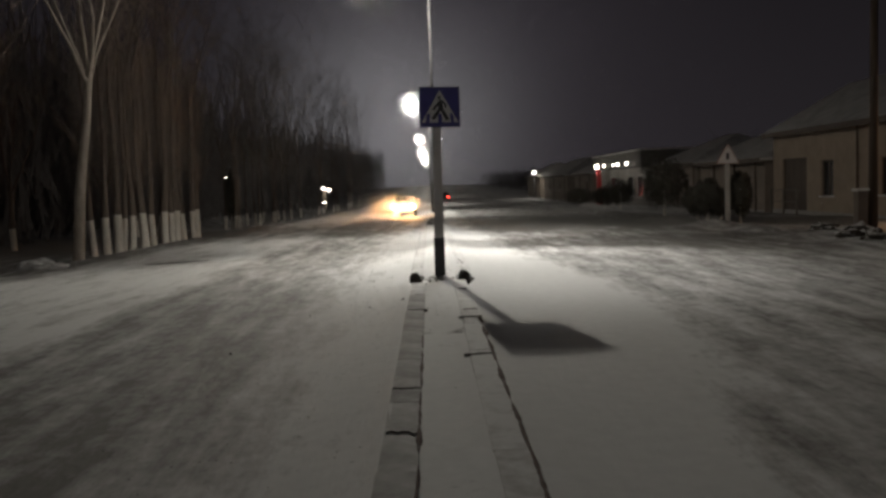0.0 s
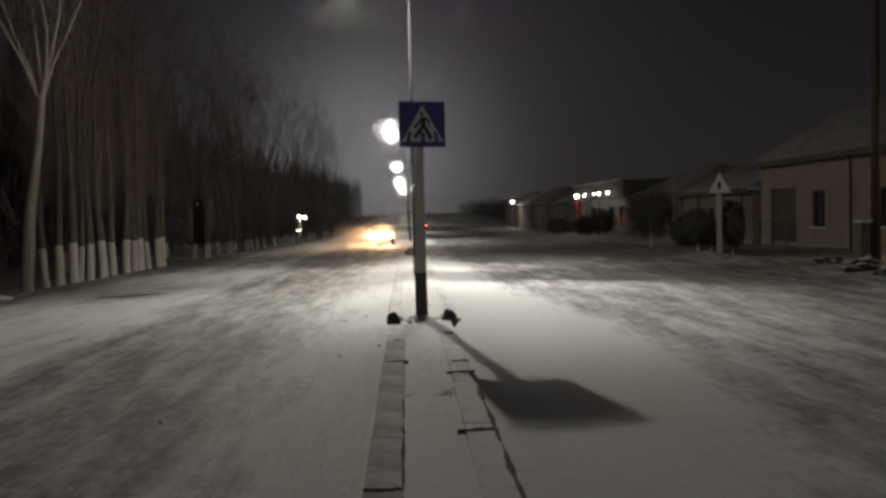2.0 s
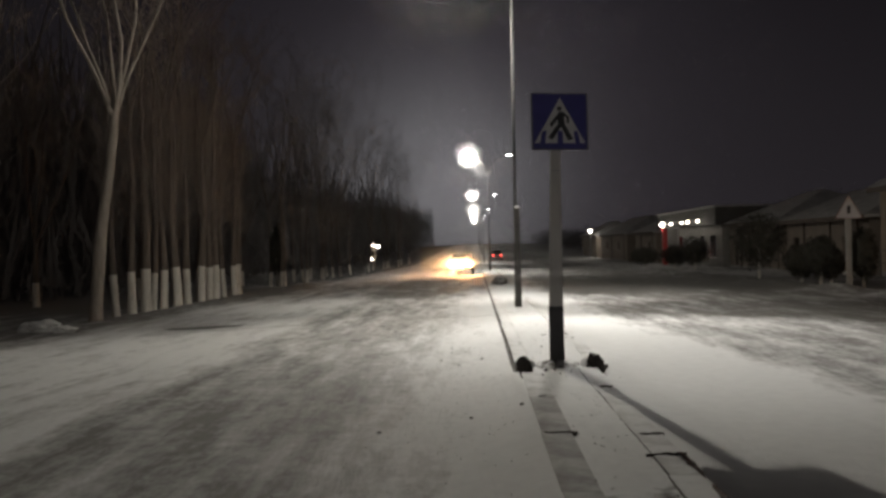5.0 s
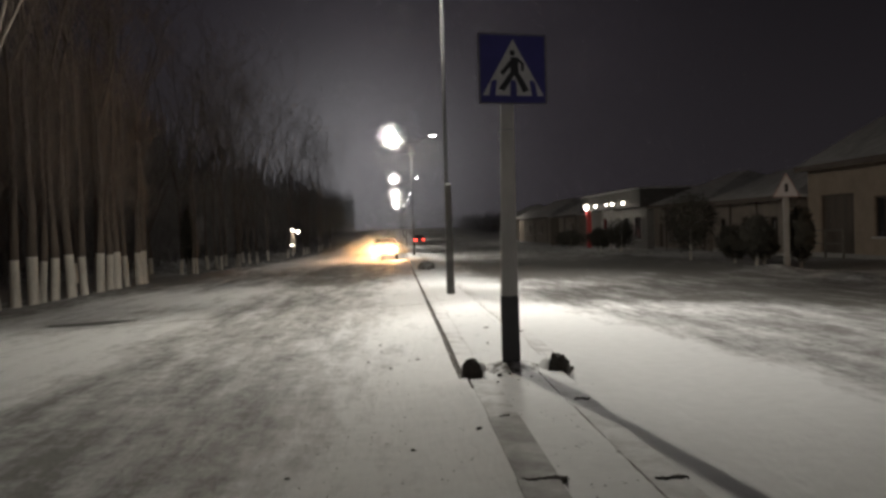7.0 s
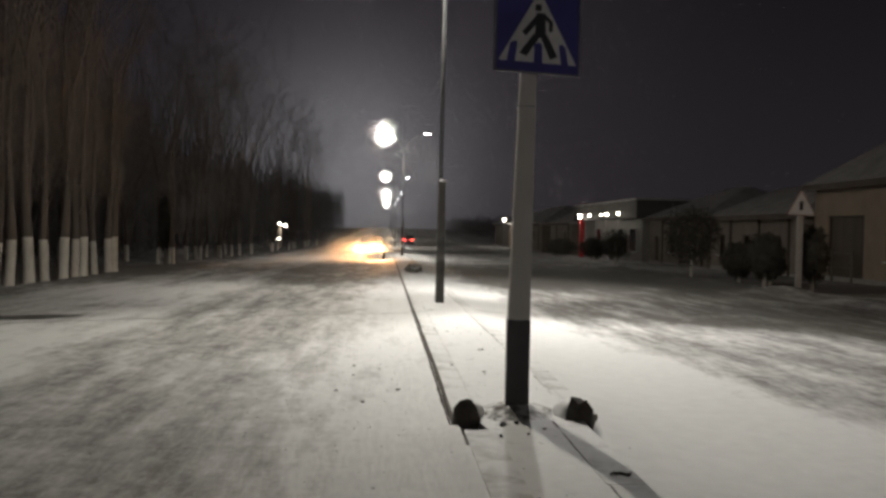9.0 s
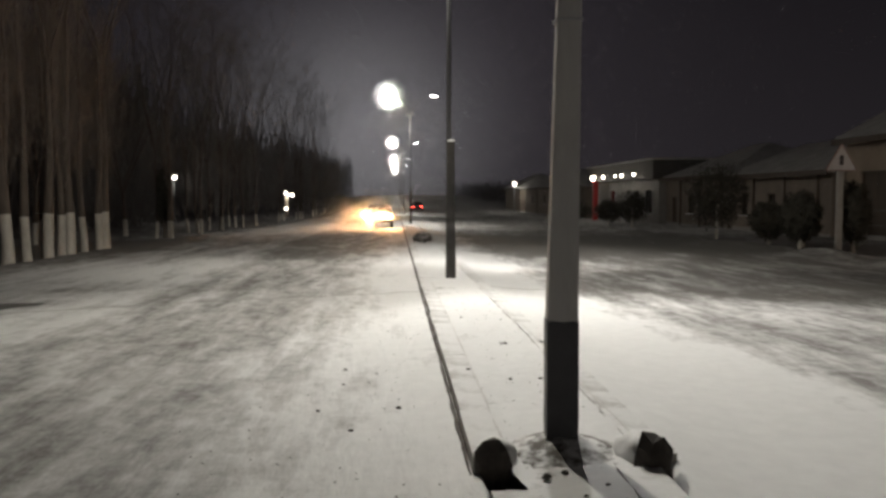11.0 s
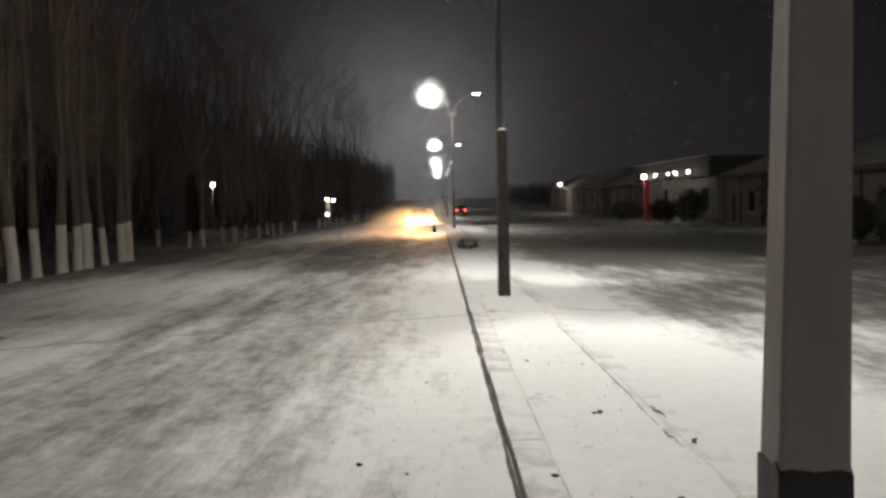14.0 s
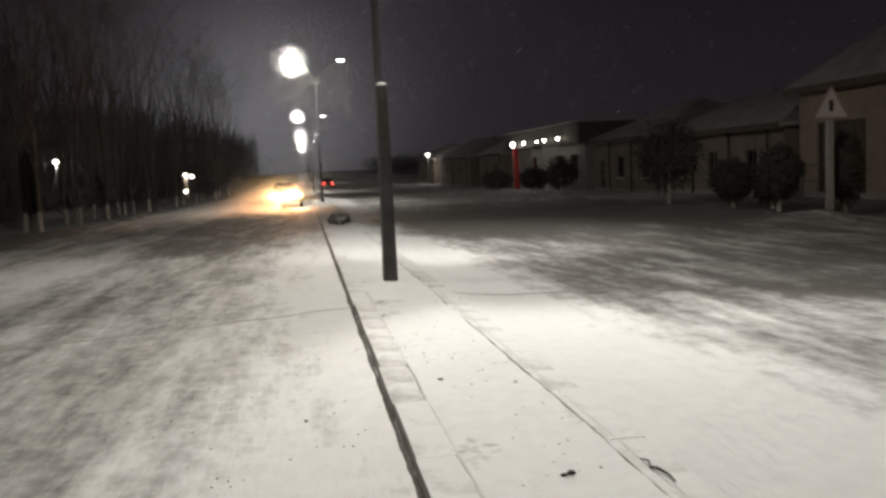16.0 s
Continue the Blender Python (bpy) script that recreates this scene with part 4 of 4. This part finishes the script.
# ---- far woods that close the view ----
def far_woods():
    rnd = random.Random(77)
    vv, ff = [], []
    for k in range(5200):
        u = rnd.random()
        if u < 0.5:
            x, y = -20 - rnd.random() * 26, rnd.uniform(-20, 80)
            h = rnd.uniform(11, 18)
        elif u < 0.8:
            x, y = -17 - rnd.random() * 30, rnd.uniform(60, 330)
            h = rnd.uniform(11, 19)
        elif u < 0.9:
            x, y = 20 + rnd.random() * 30, rnd.uniform(140, 330)
            h = rnd.uniform(4, 7)
        else:
            x, y = 30 + rnd.random() * 14, rnd.uniform(0, 100)
            h = rnd.uniform(4, 8)
        if y < 80 and abs(x + 0.9 + 0.259 * (y + 2.5)) < 1.5:
            continue
        z = fall(x, y) - 0.2
        for q in range(11):
            a = Vector((x + rnd.gauss(0, 0.6), y + rnd.gauss(0, 0.6), z + h * rnd.uniform(0, 0.65)))
            b = a + Vector((rnd.gauss(0, 1.1), rnd.gauss(0, 1.1), h * rnd.uniform(0.15, 0.4)))
            w = Vector((0.04, 0.02, 0)) * rnd.uniform(0.5, 2.2)
            v = Vector((-0.02, 0.04, 0)) * rnd.uniform(0.5, 2)
            o = len(vv)
            vv += [a - w, a + w, a + v, b]
            ff += [(o, o + 1, o + 3), (o + 1, o + 2, o + 3), (o + 2, o, o + 3)]
    ob = raw("far_woods", vv, ff, M_FROST, None, "", False)
    return tagged(ob, "dark bare woods far behind the street", "woods", kind="stuff")


far_woods()


# ---- blowing snow in the air round the lamps, packed denser for glare and haze ----
def flakes():
    rnd = random.Random(31)
    vv, ff = [], []
    wind = Vector((0.85, -0.25, -0.42)).normalized()

    def flake(p, size, long, stray=0.25):
        a = (wind + Vector((rnd.gauss(0, stray), rnd.gauss(0, stray), rnd.gauss(0, stray)))).normalized() * size * long
        b = a.cross(Vector((rnd.gauss(0, 1), rnd.gauss(0, 1), rnd.gauss(0, 1)))).normalized() * size
        o = len(vv)
        vv.extend((p - a, p + b, p + a, p - b))
        ff.append((o, o + 1, o + 2, o + 3))

    for y in POST_Y[1:]:
        top = lamp_top(y)
        lx, rad, size = (-1.70, 2.2, 0.0055) if y < 20 else (-1.34, 0.95, 0.010) if y < 60 else (-1.34, 0.75, 0.016) if y < 120 else (-1.34, 1.5, 0.020)
        # dense ball of flakes standing in for the glare of each lamp
        for k in range(14000 if y < 20 else 6500):
            d = Vector((rnd.gauss(0, 1), rnd.gauss(0, 1), rnd.gauss(0, 1))).normalized()
            r = 0.3 + rad * rnd.random() ** (1.5 if y < 20 else 1.2)
            flake(Vector((lx, y - 0.2, top + (0.12 if y > 20 else -0.3))) + Vector((d.x, d.y, d.z * 0.85)) * r, size, 1.3)
        for k in range(19000 if y < 20 else 14000 if y < 60 else 7000):
            d = Vector((rnd.gauss(0, 1), rnd.gauss(0, 1), rnd.gauss(0, 1))).normalized()
            p = Vector((-0.9, y, top - 0.6)) + d * 9 * rnd.random() ** 0.6
            if p.z > 2.2:
                flake(p, 0.0017 if y < 20 else 0.005, rnd.uniform(3, 8))
    for k in range(30000):
        p = Vector((rnd.gauss(0, 8), rnd.uniform(22, 230), abs(rnd.gauss(0, 5.5)) - 0.5))
        flake(p, 0.007, rnd.uniform(1, 3))
    for k in range(22000):
        p = Vector((rnd.uniform(-13, 13), rnd.uniform(14, 46), 0.8 + 9.2 * rnd.random() ** 0.8))
        flake(p, rnd.uniform(0.0008, 0.0015), rnd.uniform(12, 30), 0.12)
    for k in range(12000):
        p = Vector((rnd.uniform(-11, 11), rnd.uniform(13, 36), rnd.uniform(2.2, 12)))
        flake(p, rnd.uniform(0.0013, 0.0027), rnd.uniform(6, 18))
    # oversized flakes added as a veil of haze over the street's far end
    for k in range(36000):
        p = Vector((rnd.gauss(0, 16), rnd.uniform(150, 345), abs(rnd.gauss(0, 4.5)) - 1.0))
        flake(p, 0.034, rnd.uniform(1, 2))
    for k in range(5200):
        p = Vector((-1.75 + rnd.gauss(0, 0.35) - abs(rnd.gauss(0, 0.5)), 47.3 - abs(rnd.gauss(0, 1.0)), fall(0, 48) + 0.70 + rnd.gauss(0, 0.2)))
        flake(p, 0.010, rnd.uniform(1, 2))
    for k in range(6000):
        p = Vector((-2.3 + rnd.gauss(0, 1.3), 46.8 - abs(rnd.gauss(0, 2.2)), fall(0, 47) + 0.5 + abs(rnd.gauss(0, 0.55))))
        flake(p, 0.010, rnd.uniform(1, 2.5))
    for k in range(7500):
        p = Vector((-2.2 - abs(rnd.gauss(0, 2.2)), 46.5 - abs(rnd.gauss(0, 4)), fall(0, 46) + abs(rnd.gauss(0, 0.25))))
        flake(p, 0.012, rnd.uniform(1, 2))
    ob = raw("blowing_snow", vv, ff, M_FLAKE, None, "", False)
    return tagged(ob, "fine wind-blown snow, packed denser for lamp glare and far haze", "snowfall", kind="stuff")


flakes()


# ---- clods, twigs and bare patches ----
CLODS = ((-0.15, 5.2, 0.035), (-0.33, 2.05, 0.045), (0.29, 5.0, 0.025), (0.13, 3.35, 0.03), (0.09, 3.33, 0.022), (-1.35, 2.7, 0.028), (-1.33, 2.1, 0.022),
         (-1.07, 2.5, 0.018), (-1.46, 1.25, 0.025), (-1.2, 0.72, 0.028), (-0.89, 1.28, 0.03), (0.2, 1.72, 0.026), (-0.04, 1.69, 0.03), (-0.05, -0.55, 0.03),
         (-0.16, -0.62, 0.045), (-0.02, -0.9, 0.018), (0.12, -0.75, 0.022), (-0.22, -0.95, 0.024), (-0.55, -2.7, 0.035), (-1.02, -2.9, 0.03), (-1.8, -3.4, 0.026), (-2.3, -6.0, 0.03), (-1.0, 4.9, 0.02))
for k, (x, y, r) in enumerate(CLODS):
    on = 0.108 + fall(0, y) if -0.5 < x < 0.6 else ground_z(x, y)
    ob = mesh_ob("frozen_clod", lump(r * 0.62, r * 0.5, r * 0.36, 20 + k * 3.7, 0.6, 2), M_DIRT)
    ob.location = (x, y, on + r * 0.12)
    tagged(ob, "small dark clod of frozen dirt on the snow", "clod", "frozen clods on the snow")

for x, y, ln, rz in ((0.47, 3.22, 0.30, 8), (0.50, 2.55, 0.10, -20)):
    vv, ff = [], []
    for i in range(7):
        c, w = Vector((0.012 * math.sin(i * 1.9 + x * 9), (i / 6 - 0.5) * ln, 0.006 * math.sin(i * 2.7))), (0.007 if y > 0 else 0.011) - 0.004 * abs(i - 3) / 3
        vv += [c + Vector((w * math.cos(a), 0, w * math.sin(a))) for a in (0, 1.05, 2.09, 3.14, 4.19, 5.24)]
        if i:
            ff += [((i - 1) * 6 + q, (i - 1) * 6 + (q + 1) % 6, i * 6 + (q + 1) % 6, i * 6 + q) for q in range(6)]
    ff += [tuple(range(6)), tuple(range(36, 42))]
    ob = raw("stick", vv, ff, M_DIRT)
    ob.matrix_world = pose(x, y, 0.136 + fall(0, y), 0, 0, rz)
    tagged(ob, "short dark stick lying by the kerb", "stick", "sticks on the median")

# thin grey lines laid across the lanes near the lamp post
for x0, y0, x1, y1, wide in ((-7.8, 6.6, -3.2, 8.3, 0.022), (-3.3, 8.3, -0.52, 9.3, 0.030), (0.66, 9.6, 2.6, 9.3, 0.024)):
    vv, ff, k = [], [], 48
    for i in range(k + 1):
        x, y = x0 + (x1 - x0) * i / k, y0 + (y1 - y0) * i / k + 0.10 * noise.noise(Vector((i * 0.16, x0, 1))) + 0.03 * noise.noise(Vector((i * 0.6, x0, 2)))
        w = wide * max(0.25, 0.8 + 0.9 * noise.noise(Vector((i * 0.3, x0, 4)))) * min(1, (i + 1) / 6, (k + 1 - i) / 6)
        vv += [(x, y - w, ground_z(x, y - w) + 0.003), (x, y, ground_z(x, y) + 0.010), (x, y + w, ground_z(x, y + w) + 0.003)]
        if i:
            o = i * 3 - 3
            ff += [(o, o + 3, o + 4, o + 1), (o + 1, o + 4, o + 5, o + 2)]
    tagged(raw("road_crack", vv, ff, M_LANE_LINE), "thin dark line running across the snowy lane", "crack", "cracks across the road", "structure")

rnd = random.Random(14)
vv, ff = [], []
for k in range(900):
    x, y = (rnd.gauss(-1.3, 0.7), rnd.uniform(-13, 8)) if k % 3 else (rnd.uniform(-0.3, 0.42), rnd.uniform(-6, 9))
    if -0.55 < x < -0.32 or x < -4:
        continue
    z = ground_z(x, y) if x < -0.5 or x > 0.6 else 0.108 + fall(0, y)
    r = rnd.uniform(0.002, 0.007)
    o = len(vv)
    vv += [(x - r * 1.5, y, z), (x + r, y - r, z), (x + r, y + r, z), (x, y, z + r)]
    ff += [(o, o + 1, o + 3), (o + 1, o + 2, o + 3), (o + 2, o, o + 3)]
tagged(raw("grit", vv, ff, M_DIRT, None, "", False), "fine dark grit scattered over the snow", "grit", kind="stuff")


def bare_patch(x, y, rx, ry, seed):
    pts = []
    for i in range(28):
        a = 2 * math.pi * i / 28
        k = 1 + 0.35 * noise.noise(Vector((math.cos(a) * 1.5, math.sin(a) * 1.5, seed)))
        px, py = x + rx * k * math.cos(a), y + ry * k * math.sin(a)
        pts.append((px, py, ground_z(px, py) + 0.006))
    pts.append((x, y, ground_z(x, y) + 0.02))
    ob = raw("bare_patch", pts, [(i, (i + 1) % 28, 28) for i in range(28)], M_ICE)
    return tagged(ob, "patch of bare dark icy asphalt", "patch", "bare patches", "structure")


M_ICE = plain("bare_icy_asphalt", (0.10, 0.095, 0.09), (0.05, 0.047, 0.045), 3, 0.5, 0, 0.5)
bare_patch(-7.0, 8.2, 0.9, 0.45, 3.0)
bare_patch(9.6, 6.6, 0.8, 0.3, 5.0)
bare_patch(9.0, 33.0, 1.0, 0.8, 7.0)

# snow-laden weeds and ploughed lumps on the verges
rnd = random.Random(3)
for x, y, r in ((-10.9, 8.9, 0.30), (-10.3, 8.6, 0.2), (-11.4, 9.2, 0.22), (11.0, 6.2, 0.3), (11.6, 5.2, 0.36), (11.2, 8.0, 0.28), (12.0, 9.3, 0.34), (11.5, 10.4, 0.26), (12.3, 7.2, 0.4), (12.7, 5.8, 0.32), (12.2, 11.5, 0.3)):
    # lumps on the right take the darker mix so that they look dimly lit
    ob = mesh_ob("snow_clump", lump(r * 1.3, r, r * 0.62, rnd.uniform(0, 50), 0.7, 3), M_SNOW if x < 0 else M_MOUND)
    ob.location = (x, y, ground_z(x, y) + r * 0.18)
    tagged(ob, "rough lump of ploughed snow on the verge", "snow lump", "snow lumps on the verge")


def fence(x, y0, y1, posts, h, rails, label):
    f = empty("fence", x, y0, 0, 0, label=label, category="fence")
    for k in range(posts):
        y = (y1 - y0) * k / (posts - 1)
        g = ground_z(x, y0 + y)
        part("post", box(-0.04, 0.04, y - 0.04, y + 0.04, g - 0.2, g + h, 0.006), M_WOOD2, f)
        if k:
            ya, ga = (y1 - y0) * (k - 1) / (posts - 1), ground_z(x, y0 + (y1 - y0) * (k - 1) / (posts - 1))
            for z in rails:
                part("rail", rod((-0.055, ya, ga + z), (-0.055, y, g + z), 0.022, sides=6), M_WOOD2, f)
    return f


M_WOOD2 = plain("weathered_fence_wood", (0.16, 0.14, 0.12), (0.08, 0.07, 0.06), 4, 0.85, 0, 0.4)
fence(18.2, 28.0, 31.2, 3, 1.35, (1.25, 0.65), "low weathered rail fence before the doorway")

mv, mf = [], []
for j in range(13):
    for i in range(13):
        x, y = (i / 12 - 0.5) * 0.62, (j / 12 - 0.5) * 0.7
        d = math.hypot(x / 0.31, y / 0.35)
        mv.append((x, y, 0.05 * max(0, 1 - d * d) + 0.012 * noise.noise(Vector((x * 14, y * 14, 4))) - 0.012 * d))
        if i and j:
            o = j * 13 + i
            mf.append((o - 14, o - 13, o, o - 1))
mound = raw("snow_mound", mv, mf, M_MOUND)
mound.location = (0.02, -0.08, 0.108)
tagged(mound, "low mound of dirty snow round the sign's foot", "snow mound")
